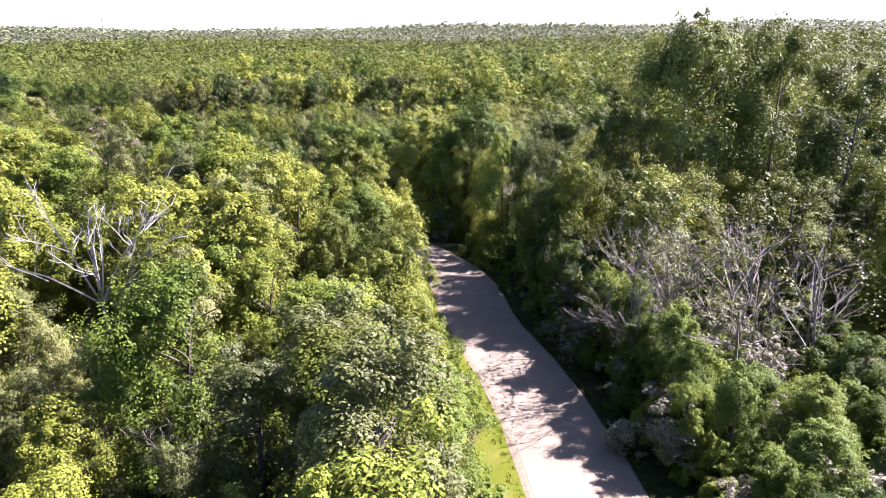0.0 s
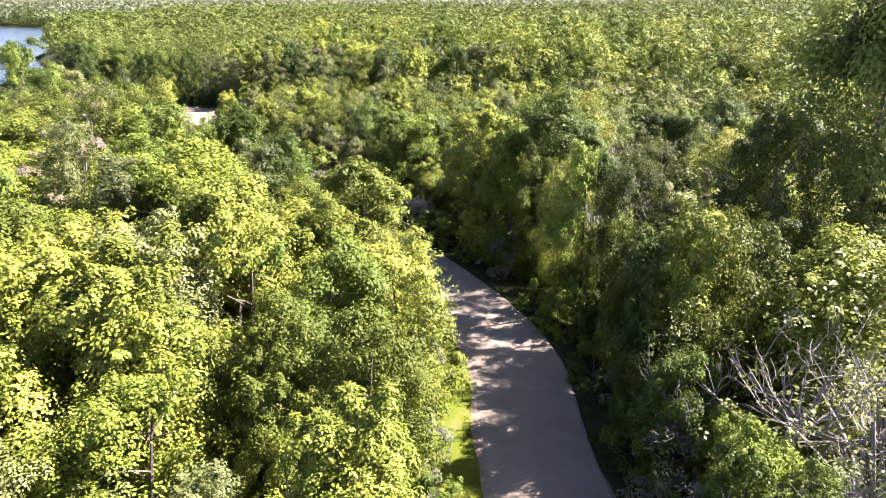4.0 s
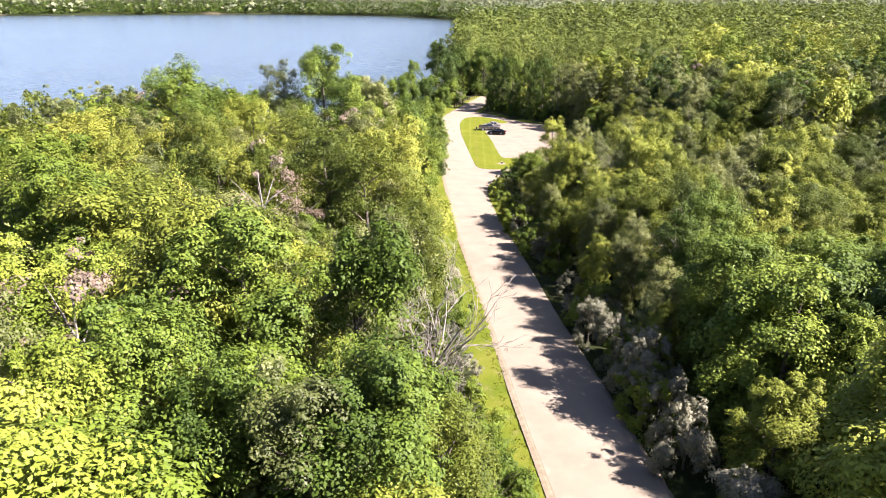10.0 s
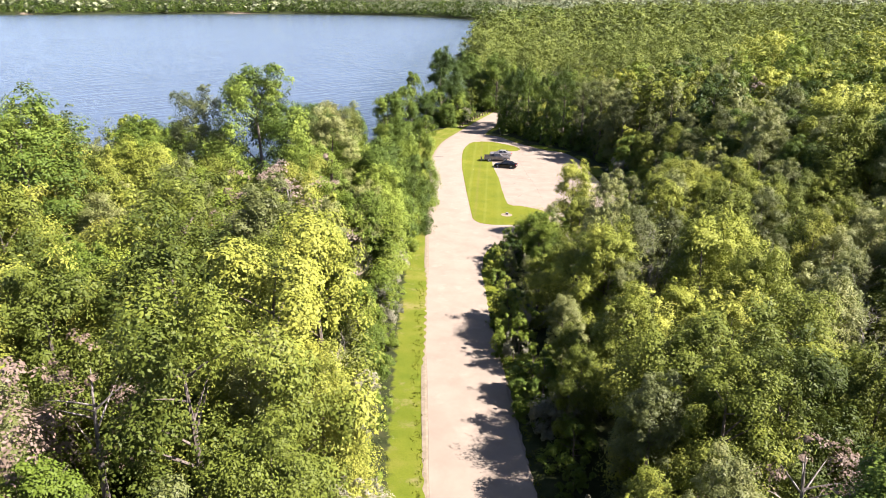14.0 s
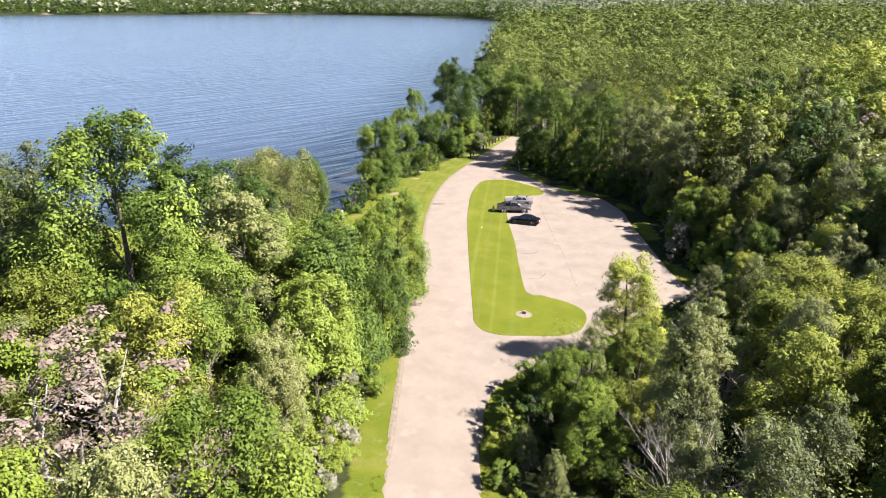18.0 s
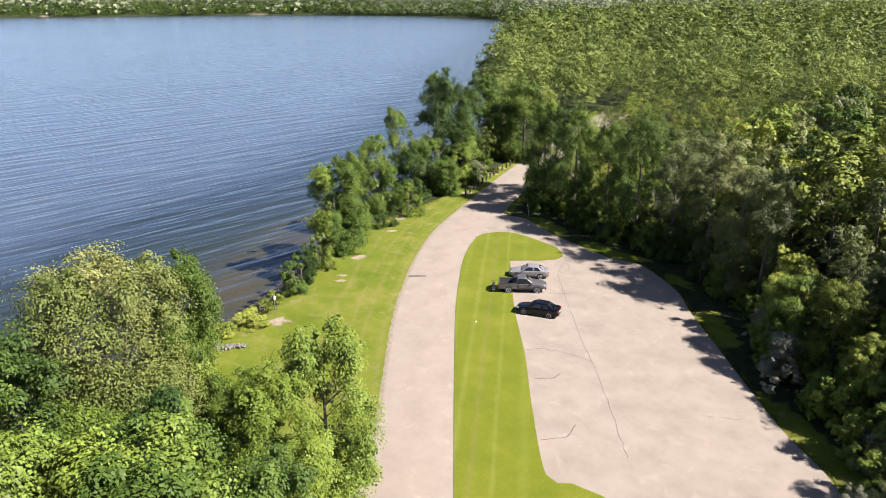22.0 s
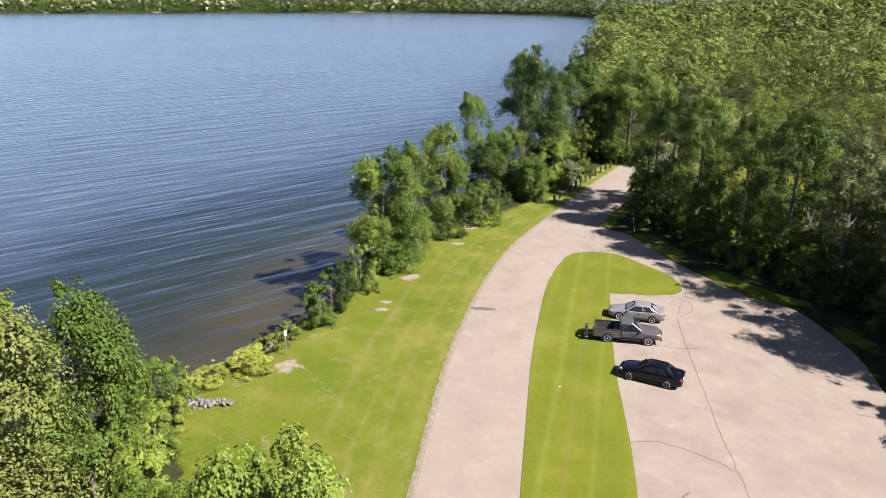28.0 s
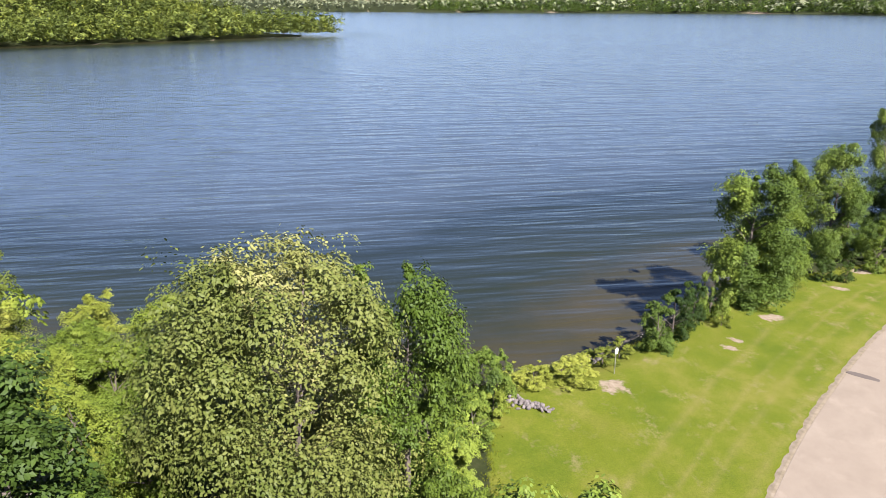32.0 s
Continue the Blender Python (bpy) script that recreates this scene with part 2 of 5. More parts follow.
ROAD = asphalt("worn_asphalt", (0.176, 0.1435, 0.106), (0.202, 0.1665, 0.1235), (0.217, 0.1815, 0.136))
LOT = asphalt("lot_asphalt", (0.165, 0.135, 0.1), (0.1965, 0.1625, 0.121), (0.219, 0.183, 0.1375))
CRACK = mat("crack_filler", (0.085, 0.07, 0.0575), 0.9)
SAND = mat("sand", (0.21, 0.17, 0.12), 0.95)
n = Nodes(SAND)
n.link(n.ramp(n.noise(n.pos(), 2.5, 5.0), [(0.3, (0.13, 0.105, 0.065)), (0.7, (0.2, 0.165, 0.115))]), n.bsdf.inputs["Base Color"])
STONE = mat("shore_stone", (0.15, 0.14, 0.13), 0.9)
n = Nodes(STONE)
obj = n.t.nodes.new("ShaderNodeObjectInfo")
geo = n.t.nodes.new("ShaderNodeNewGeometry")
f = n.math("ADD", n.math("MULTIPLY", n.noise(geo.outputs["Position"], 5.0, 5.0), 0.6), n.math("MULTIPLY", n.math("ADD", obj.outputs["Random"], geo.outputs["Random Per Island"]), 0.22))
n.link(n.ramp(f, [(0.3, (0.05, 0.043, 0.038)), (0.8, (0.17, 0.15, 0.135))]), n.bsdf.inputs["Base Color"])
POSTWOOD = mat("post_wood", (0.05, 0.0325, 0.02), 0.9)
n = Nodes(POSTWOOD)
n.link(n.ramp(n.noise(n.pos(), 8.0, 5.0), [(0.3, (0.03, 0.019, 0.011)), (0.7, (0.085, 0.055, 0.035))]), n.bsdf.inputs["Base Color"])

WATER = mat("lake_water", (0.03, 0.05, 0.055), 0.16, 0, 0.6)
n = Nodes(WATER)
p = n.pos()
depth = n.t.nodes.new("ShaderNodeAttribute")
depth.attribute_name = "shallow"
f = n.math("ADD", depth.outputs["Fac"], n.math("MULTIPLY", n.math("SUBTRACT", n.noise(p, 0.12, 3.0), 0.5), 0.35))
n.link(n.ramp(f, [(0.0, (0.036, 0.049, 0.062)), (0.35, (0.012, 0.018, 0.019)), (0.75, (0.013, 0.017, 0.010)), (1.0, (0.034, 0.029, 0.013))]), n.bsdf.inputs["Base Color"])
n.bsdf.inputs["IOR"].default_value = 1.33
mp = n.add("ShaderNodeMapping")
mp.inputs["Rotation"].default_value = (0, 0, radians(10))
mp.inputs["Scale"].default_value = (1.0, 0.16, 1.0)
n.link(p, mp.inputs["Vector"])
w1 = n.noise(mp.outputs[0], 0.34, 2.0, 0.5)
w2 = n.noise(mp.outputs[0], 1.15, 3.0, 0.6)
gust = n.ramp(n.noise(p, 0.012, 4.0, 0.6), [(0.35, (0.35, 0.35, 0.35)), (0.65, (1, 1, 1))])
h = n.math("ADD", n.math("MULTIPLY", w1, 0.80), n.math("MULTIPLY", n.math("MULTIPLY", w2, 0.16), gust))
n.bump(h, 1.0, 0.50)


# ---- meshes from arrays ----
def mesh_of(name, verts, tris, materials, attrs=None, which=None, smooth=False):
    me = bpy.data.meshes.new(name)
    verts, tris = np.asarray(verts, np.float32), np.asarray(tris, np.int32)
    k = tris.shape[1]
    me.vertices.add(len(verts))
    me.vertices.foreach_set("co", verts.ravel())
    me.loops.add(tris.size)
    me.loops.foreach_set("vertex_index", tris.ravel())
    me.polygons.add(len(tris))
    me.polygons.foreach_set("loop_start", np.arange(0, tris.size, k, dtype=np.int32))
    for m in materials:
        me.materials.append(m)
    if which is not None:
        me.polygons.foreach_set("material_index", np.asarray(which, np.int32))
    me.polygons.foreach_set("use_smooth", np.full(len(tris), smooth))
    for key, values in (attrs or {}).items():
        me.attributes.new(key, "FLOAT", "POINT").data.foreach_set("value", np.asarray(values, np.float32))
    me.update(calc_edges=True)
    return me


def part(name, bm, material, parent, label=""):
    """Links a bmesh (or a finished mesh) as one mesh object under a thing or a part."""
    if isinstance(bm, bmesh.types.BMesh):
        me = bpy.data.meshes.new(name)
        bm.to_mesh(me)
        bm.free()
        me.materials.append(material)
    else:
        me = bm
    ob = new(name, me)
    if parent is not None:
        ob.parent = parent
    return tagged(ob, label)


# ---- plan: road, lot, island, shores ----
ROAD_LINE = np.array([
    (9.0, -60, 5.0), (9.3, -20, 5.0), (9.4, 10, 5.0), (9.0, 25, 5.0), (8.6, 34.7, 5.0), (7.8, 42, 5.0), (6.4, 50.5, 5.0), (3.7, 61.5, 5.0), (1.4, 74.2, 5.05),
    (-6.2, 88.3, 4.95), (-14.8, 99.1, 4.8), (-22.9, 107.3, 4.5), (-30.2, 115.0, 3.8), (-37.6, 122.8, 3.0), (-43.8, 129.3, 2.5), (-52, 137.8, 1.9), (-62, 148.4, 0.8),
    (-71.2, 158.4, 0.2), (-80.6, 168.6, 0.0), (-90, 178.7, 0.0), (-97.7, 188.2, 0.0), (-104.6, 195.4, 0.0), (-111.4, 202.5, 0.0), (-117.8, 210, 0.0), (-124.2, 218.5, 0.0),
    (-129.4, 227, 0.0), (-133.8, 236.5, 0.0), (-138.2, 247, 0.1), (-142.2, 256.5, 0.2), (-146.5, 268, 0.4), (-150.5, 280, 0.6), (-156, 298, 1.0), (-166, 330, 1.5)])
HALF = 3.3


def smooth_line(pts, step):
    """Points on a gliding curve through the given ones."""
    pts = np.asarray(pts, float)
    p = np.vstack([2 * pts[0] - pts[1], pts, 2 * pts[-1] - pts[-2]])
    out = []
    for i in range(1, len(p) - 2):
        k = max(2, int(np.linalg.norm(p[i + 1] - p[i]) / step))
        for t in np.arange(k) / k:
            a, b, c, d = p[i - 1:i + 3]
            out.append(0.5 * (2 * b + (c - a) * t + (2 * a - 5 * b + 4 * c - d) * t * t + (3 * b - a - 3 * c + d) * t ** 3))
    return np.array(out + [pts[-1]])


LINE = smooth_line(ROAD_LINE, 2.0)
LINE_DIR = np.gradient(LINE[:, :2], axis=0)
LINE_DIR /= np.linalg.norm(LINE_DIR, axis=1, keepdims=True)
LINE_RIGHT = np.stack([LINE_DIR[:, 1], -LINE_DIR[:, 0]], 1)


def to_road(x, y):
    """Distance from the road's middle (right of the way of the walk: positive) and the road's height there."""
    x, y = np.ravel(x), np.ravel(y)
    d = np.empty(len(x))
    z = np.empty(len(x))
    for a in range(0, len(x), 20000):
        dx, dy = x[a:a + 20000, None] - LINE[None, :, 0], y[a:a + 20000, None] - LINE[None, :, 1]
        r2 = dx * dx + dy * dy
        i = r2.argmin(1)
        k = np.arange(len(i))
        side = dx[k, i] * LINE_RIGHT[i, 0] + dy[k, i] * LINE_RIGHT[i, 1]
        d[a:a + 20000] = np.sqrt(r2[k, i]) * np.where(side >= 0, 1, -1)
        wgt = 1 / (r2 + 60.0) ** 2
        z[a:a + 20000] = (wgt * LINE[None, :, 2]).sum(1) / wgt.sum(1)
    return d, z


ISLAND = [(-96.0, 190.2), (-99.2, 193.6), (-104.4, 199.2), (-111.2, 206.6), (-116.3, 212.6), (-121.3, 218.9), (-124.6, 224.2), (-125.9, 227.6), (-124.9, 230.0), (-122.8, 231.4), (-119.0, 231.2), (-114.6, 230.2),
          (-112.4, 228.2), (-112.8, 225.8), (-115.6, 222.9), (-116.2, 222.3), (-116.1, 222.1), (-115.5, 221.3), (-107.5, 212.0), (-102.9, 207.2), (-99.6, 203.8), (-96.4, 200.2), (-93.3, 196.7), (-87.6, 190.8), (-85.8, 191.3), (-82.5, 191.7), (-80.2, 191.2),
          (-78.6, 189.6), (-77.6, 187.0), (-78.2, 184.4), (-80.5, 182.2), (-82.7, 180.2), (-84.8, 179.7), (-86.6, 180.4), (-88.8, 182.6)]
LOT_OUTLINE = [(-133.5, 240.6), (-131.2, 238.6), (-128.9, 237.6), (-126.0, 238.0), (-118, 234.6), (-108, 231.9), (-103.4, 232.3), (-96.5, 227.9), (-92.4, 223.2), (-87.4, 218), (-82.4, 212.7), (-77.6, 207.8), (-72.8, 203.8), (-71.6, 200.6),
               (-74.6, 197.0), (-74.6, 194.2), (-73.2, 191.2), (-72.6, 186), (-74.2, 181), (-76.0, 177.9), (-76.8, 174.6), (-76.6, 171.6), (-75.0, 168.4), (-73.2, 165.6), (-82, 171), (-95, 185), (-110, 201.5), (-122, 216), (-130, 231)]
LAWN = [(-92, 177), (-97.5, 180.2), (-104, 180.0), (-112, 180.6), (-119.5, 182.4), (-124, 186), (-126.6, 190), (-128.5, 194.5), (-133, 203), (-137, 209.5), (-139.5, 217), (-141.5, 226), (-143, 236), (-146, 246), (-139, 247), (-133, 236), (-122, 216), (-105, 196)]
LAKE = [(-520, -900), (-330, -420), (-200, -110), (-168, 40), (-152, 100), (-141, 130), (-134.5, 150), (-131, 166), (-129.4, 180), (-129.7, 187), (-131.6, 191), (-134.6, 195.2), (-140, 203), (-146.4, 211.8), (-149.5, 222), (-151.5, 233), (-155, 245),
        (-161, 258), (-168, 272), (-182, 294), (-216, 336), (-300, 432), (-420, 592), (-560, 800), (-770, 1080), (-1000, 1230), (-1225, 1318), (-1600, 1260), (-1800, 1020), (-2000, 700), (-2300, 300), (-2450, -100), (-2400, -900)]
PENINSULA = [(-752, 172), (-733, 138), (-708, 92), (-681, 46), (-655, 0), (-627, -52), (-560, -165), (-500, -330), (-470, -900), (-1050, -900), (-1000, -250), (-900, 40), (-810, 160), (-775, 182)]
WATER_Z = -4.0


def inside(poly, x, y):
    r = np.zeros(len(x), bool)
    for (x0, y0), (x1, y1) in zip(poly, poly[1:] + poly[:1]):
        if y0 != y1:
            r ^= ((y0 > y) != (y1 > y)) & (x < (x1 - x0) * (y - y0) / (y1 - y0) + x0)
    return r


def outside_by(poly, x, y):
    """Metres from the polygon's outline: positive outside it."""
    best = np.full(len(x), 1e12)
    for (x0, y0), (x1, y1) in zip(poly, poly[1:] + poly[:1]):
        ex, ey = x1 - x0, y1 - y0
        t = np.clip(((x - x0) * ex + (y - y0) * ey) / (ex * ex + ey * ey), 0, 1)
        best = np.minimum(best, (x - x0 - t * ex) ** 2 + (y - y0 - t * ey) ** 2)
    return np.where(inside(poly, x, y), -1, 1) * np.sqrt(best)


def smooth(a, b, v):
    t = np.clip((v - a) / (b - a), 0, 1)
    return t * t * (3 - 2 * t)


def waves(x, y, s, seed):
    """A cheap smooth noise between -1 and 1, with features about s metres across."""
    r = np.random.RandomState(seed)
    v = 0
    for _ in range(7):
        a, f, ph = r.rand() * 6.283, (0.6 + r.rand() * 1.2) * 6.283 / s / 2, r.rand() * 6.283
        v = v + np.sin((x * np.cos(a) + y * np.sin(a)) * f + ph)
    return v / 4.2


def to_land(x, y):
    """Metres inland from the nearest shore; out on the water: minus."""
    return np.maximum(outside_by(LAKE, x, y), -outside_by(PENINSULA, x, y))


def height(x, y):
    """The ground's height."""
    x, y = np.ravel(np.asarray(x, float)), np.ravel(np.asarray(y, float))
    d, z = to_road(x, y)
    u, v = (x + 98) * -0.77 + (y - 207) * 0.64, (x + 98) * 0.64 + (y - 207) * 0.77
    z = z * np.maximum(smooth(40, 50, np.abs(u)), smooth(28, 38, np.abs(v)))
    far = np.hypot(x + 40, y - 110)
    z = z + smooth(6, 40, np.abs(d)) * waves(x, y, 60, 3) * 0.9 * smooth(20, 60, np.maximum(np.abs(u), np.abs(v) + 10))
    z = z + smooth(260, 2300, far) * (13 + 9 * waves(x, y, 900, 5)) + smooth(150, 600, far) * 5 * waves(x, y, 320, 8)
    ridge = smooth(250, 900, far) * smooth(0.0, 0.7, x / (far + 1)) * 13
    z = z + ridge + smooth(1250, 2600, far) * (20 + 26 * np.clip(waves(x, y, 1300, 6) + 0.35 * x / (far + 1), -0.7, 1.3))
    s = to_land(x, y)
    pen = outside_by(PENINSULA, x, y)
    z = np.where(pen < 0, 2 + 24 * smooth(0, 120, -pen), z)
    z = np.where(s > 0, WATER_Z - 0.3 + (z - WATER_Z + 0.3) * smooth(np.where(far > 500, 10.0, -0.8), np.where(far > 500, 130.0, 6.5), s), WATER_Z - 0.45 - np.minimum(4, -s * 0.12))
    return z - 0.16 * (1 - smooth(2.6, 3.8, np.abs(d)))


# ---- ground, road, lot, water ----
def axis(fine0, fine1, step, far0, far1):
    mid = list(np.arange(fine0, fine1 + 0.01, step))
    lo, hi, s = [], [], step
    a = fine0
    while a > far0:
        s *= 1.09
        a -= s
        lo.append(a)
    s, a = step, fine1
    while a < far1:
        s *= 1.09
        a += s
        hi.append(a)
    return np.array(lo[::-1] + mid + hi)


gx, gy = axis(-170, 40, 1.2, -4200, 3200), axis(10, 270, 1.2, -1600, 4300)
GX, GY = np.meshgrid(gx, gy)
gz = height(GX, GY)
d_road, _ = to_road(GX, GY)
inland = to_land(GX.ravel(), GY.ravel())
lot_out = outside_by(LOT_OUTLINE, GX.ravel(), GY.ravel())
gz = np.where(lot_out < 1.2, np.minimum(gz, -0.14), gz)
lawn_in = np.maximum(smooth(1.5, -1.0, outside_by(LAWN, GX.ravel(), GY.ravel())), smooth(-7.4, -5.0, d_road) * smooth(0.5, -0.5, d_road))
lawn_in = np.maximum(lawn_in, smooth(3.6, 2.0, lot_out) * np.maximum(smooth(-0.15, 0.35, waves(GX.ravel(), GY.ravel(), 9, 11)), smooth(216, 208, GY.ravel()))) * smooth(1.5, 4.0, inland)
lawn_in = np.maximum(lawn_in, smooth(3.2, 3.4, d_road) * smooth(5.6, 4.4, d_road) * smooth(125, 150, GY.ravel()))
shore_bare = smooth(-1.0, 0.4, inland) * smooth(3.0, 1.2, inland) * 0.8
SPOTS = [(-131.5, 209.8, 1.1), (-128.3, 204.6, 0.6), (-127.0, 203.1, 0.6), (-140.3, 225.3, 1.1), (-136.6, 220.3, 0.9), (-122.6, 191.8, 1.1), (-125.0, 206.8, 0.6), (-138.4, 222.8, 0.7), (-142.4, 242.8, 1.3), (-144.2, 246.6, 1.2), (-145.9, 250.8, 1.2), (-147.6, 255.6, 1.2), (-149.4, 260.8, 1.2), (-114, 198, 0.5), (-107, 189.5, 0.6)]
for sx, sy, sr in SPOTS:
    shore_bare = np.maximum(shore_bare, smooth(sr * 1.5, sr * 0.4, np.hypot(GX.ravel() - sx, GY.ravel() - sy)))
nx, ny = len(gx), len(gy)
idx = np.arange(nx * ny).reshape(ny, nx)
quads = np.stack([idx[:-1, :-1], idx[:-1, 1:], idx[1:, 1:], idx[1:, :-1]], -1).reshape(-1, 4)
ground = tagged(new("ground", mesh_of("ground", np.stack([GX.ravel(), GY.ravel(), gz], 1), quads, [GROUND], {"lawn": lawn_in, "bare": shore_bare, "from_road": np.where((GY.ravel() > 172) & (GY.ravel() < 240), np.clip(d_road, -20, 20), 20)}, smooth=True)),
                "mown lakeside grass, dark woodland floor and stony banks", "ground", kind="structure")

wx, wy = axis(-260, -120, 2.5, -4200, 0), axis(100, 330, 2.5, -1600, 2400)
WX, WY = np.meshgrid(wx, wy)
wd = -to_land(WX.ravel(), WY.ravel())
nx, ny = len(wx), len(wy)
idx = np.arange(nx * ny).reshape(ny, nx)
quads = np.stack([idx[:-1, :-1], idx[:-1, 1:], idx[1:, 1:], idx[1:, :-1]], -1).reshape(-1, 4)
keep = (wd[quads] > -12).any(1)
water = tagged(new("water", mesh_of("water", np.stack([WX.ravel(), WY.ravel(), np.full(nx * ny, WATER_Z)], 1), quads[keep], [WATER], {"shallow": smooth(75, -3, wd) ** 1.6}, smooth=True)),
               "blue rippled lake water, brownish near the bank", "water", kind="structure")


def ribbon(name, line, right, a, b, lift, material, thick=0.3, skirt=0.7, crown_=0.05):
    """A slab along a line, from a to b metres right of it."""
    n_ = len(line)
    wob = np.array([noise.noise((i * 0.35, a, b)) * 0.12 for i in range(n_)])
    v = []
    for off, dz in ((a, lift), (0.5 * (a + b), lift + crown_), (b, lift), (b + skirt, lift - thick), (a - skirt, lift - thick)):
        o = off + (wob * (1 if off <= a else -1 if off >= b else 0))
        v.append(np.column_stack([line[:, 0] + right[:, 0] * o, line[:, 1] + right[:, 1] * o, line[:, 2] + dz]))
    v = np.concatenate(v)
    q = []
    for j, k in ((0, 1), (1, 2), (2, 3), (4, 0)):
        i = np.arange(n_ - 1)
        q.append(np.stack([j * n_ + i, k * n_ + i, k * n_ + i + 1, j * n_ + i + 1], 1))
    return mesh_of(name, v, np.concatenate(q), [material], smooth=False)


tagged(new("road", ribbon("road", LINE, LINE_RIGHT, -HALF, HALF, 0.03, ROAD, crown_=0.045)), "pale worn asphalt park road with crumbled edges", "road", kind="structure")
tagged(new("road_edge", ribbon("road_edge", LINE, LINE_RIGHT, -HALF - 0.2, -HALF + 0.1, 0.02, SAND, 0.05, 0.3, 0.0)), "narrow sandy gravel verge along the road", "verge", kind="structure")


def slab(name, outline, z, thick, material, ragged=0.1):
    """A flat slab with a slightly ragged outline."""
    pts = smooth_line(np.array(outline + outline[:1], float), 0.8)[:-1]
    bm = bmesh.new()
    vs = []
    for i, (x, y) in enumerate(pts):
        w = noise.noise((x * 1.1, y * 1.1, 0)) * ragged
        vs.append(bm.verts.new((x + w, y - w, z)))
    f = bm.faces.new(vs)
    f.normal_update()
    if f.normal.z < 0:
        f.normal_flip()
    r = bmesh.ops.extrude_face_region(bm, geom=[f])
    for el in r["geom"]:
        if isinstance(el, bmesh.types.BMVert):
            el.co.z -= thick
    bmesh.ops.triangulate(bm, faces=bm.faces[:])
    bmesh.ops.recalc_face_normals(bm, faces=bm.faces[:])
    me = bpy.data.meshes.new(name)
    bm.to_mesh(me)
    bm.free()
    me.materials.append(material)
    return me


tagged(new("parking_lot", slab("parking_lot", LOT_OUTLINE, 0.035, 0.35, LOT, 0.25)), "bleached cracked asphalt parking lot with patched surface", "parking lot", kind="structure")
tagged(new("grass_island", slab("grass_island", ISLAND, 0.062, 0.10, TURF, 0.22)), "mown bright green grass island between road and lot", "grass", kind="structure")


# ---- trees ----
def tube(path, radii, sides=6):
    """Vertices and triangles of a tapering tube along a path."""
    path = np.asarray(path, float)
    d = np.gradient(path, axis=0)
    d /= np.linalg.norm(d, axis=1, keepdims=True) + 1e-9
    ref = np.array([0.31, 0.2, 0.93]) if abs(d[0, 2]) < 0.8 else np.array([1.0, 0.1, 0])
    s = np.cross(d, ref)
    s /= np.linalg.norm(s, axis=1, keepdims=True) + 1e-9
    u = np.cross(s, d)
    a = np.arange(sides) * 2 * math.pi / sides
    ring = np.cos(a)[None, :, None] * s[:, None] + np.sin(a)[None, :, None] * u[:, None]
    v = (path[:, None] + ring * np.asarray(radii)[:, None, None]).reshape(-1, 3)
    t = []
    for i in range(len(path) - 1):
        for j in range(sides):
            p, q = i * sides + j, i * sides + (j + 1) % sides
            t += [(p, q, q + sides), (p, q + sides, p + sides)]
    return v, np.array(t)


def joined(pieces):
    v, t, n_ = [], [], 0
    for a, b in pieces:
        v.append(a)
        t.append(np.asarray(b) + n_)
        n_ += len(a)
    return np.concatenate(v), np.concatenate(t)


SHAPES = {  # crown base and widest height (of 1), half width against height, clump radius (m), clumps, leading tops
    "maple": (0.06, 0.42, 0.225, 1.25, 54, 5), "oak": (0.08, 0.52, 0.275, 1.45, 60, 6), "poplar": (0.08, 0.44, 0.165, 1.00, 52, 5), "cottonwood": (0.04, 0.48, 0.215, 1.20, 62, 6),
    "locust": (0.02, 0.42, 0.27, 1.25, 56, 5), "linden": (0.02, 0.52, 0.30, 1.50, 170, 9), "olive": (0.02, 0.40, 0.46, 1.25, 26, 5), "dry": (0.30, 0.62, 0.26, 1.10, 18, 3)}


def crown_clumps(rng, kind, h, part_of=1.0):
    """Clumps of foliage (centre, radius, outward direction) on an uneven, lopsided crown of height h."""
    lo, wide, ratio, size, count, tops = SHAPES[kind]
    n_ = max(7, int(count * part_of))
    tops = max(2, int(tops * min(1.0, part_of * 1.6)))
    z = lo + (0.95 - lo) * rng.rand(n_) ** 1.0
    up = np.where(z > wide, (z - wide) / (1 - wide), (wide - z) / (wide - lo))
    prof = np.sqrt(np.clip(1 - np.where(z > wide, up ** (2.3 if kind == "linden" else 1.7), up ** 2.4 * 0.75), 0.03, 1))
    a = np.arange(n_) * 2.39996 + rng.rand(n_) * 1.1
    lop, a0 = 0.12 + 0.26 * rng.rand(), rng.rand() * 6.283
    deep = 0.34 + 0.66 * rng.rand(n_) ** 0.55
    r = ratio * h * prof * deep * (1 + lop * np.cos(a - a0 + 2.0 * z))
    rad = size * (h / 14) ** 0.6 * (0.50 + 0.85 * rng.rand(n_)) / part_of ** 0.4
    r[:tops] = ratio * h * (0.08 + 0.62 * rng.rand(tops))
    z[:tops] = np.linspace(1.0, 0.94 if kind == "linden" else 0.84, tops)
    rad[:tops] *= 0.72
    c = np.stack([np.cos(a) * r, np.sin(a) * r, z * h - rad * 0.6], 1)
    out = c - np.array([0, 0, h * (lo + 0.35 * (1 - lo))])
    out /= np.linalg.norm(out, axis=1, keepdims=True) + 1e-9
    return c, rad, out


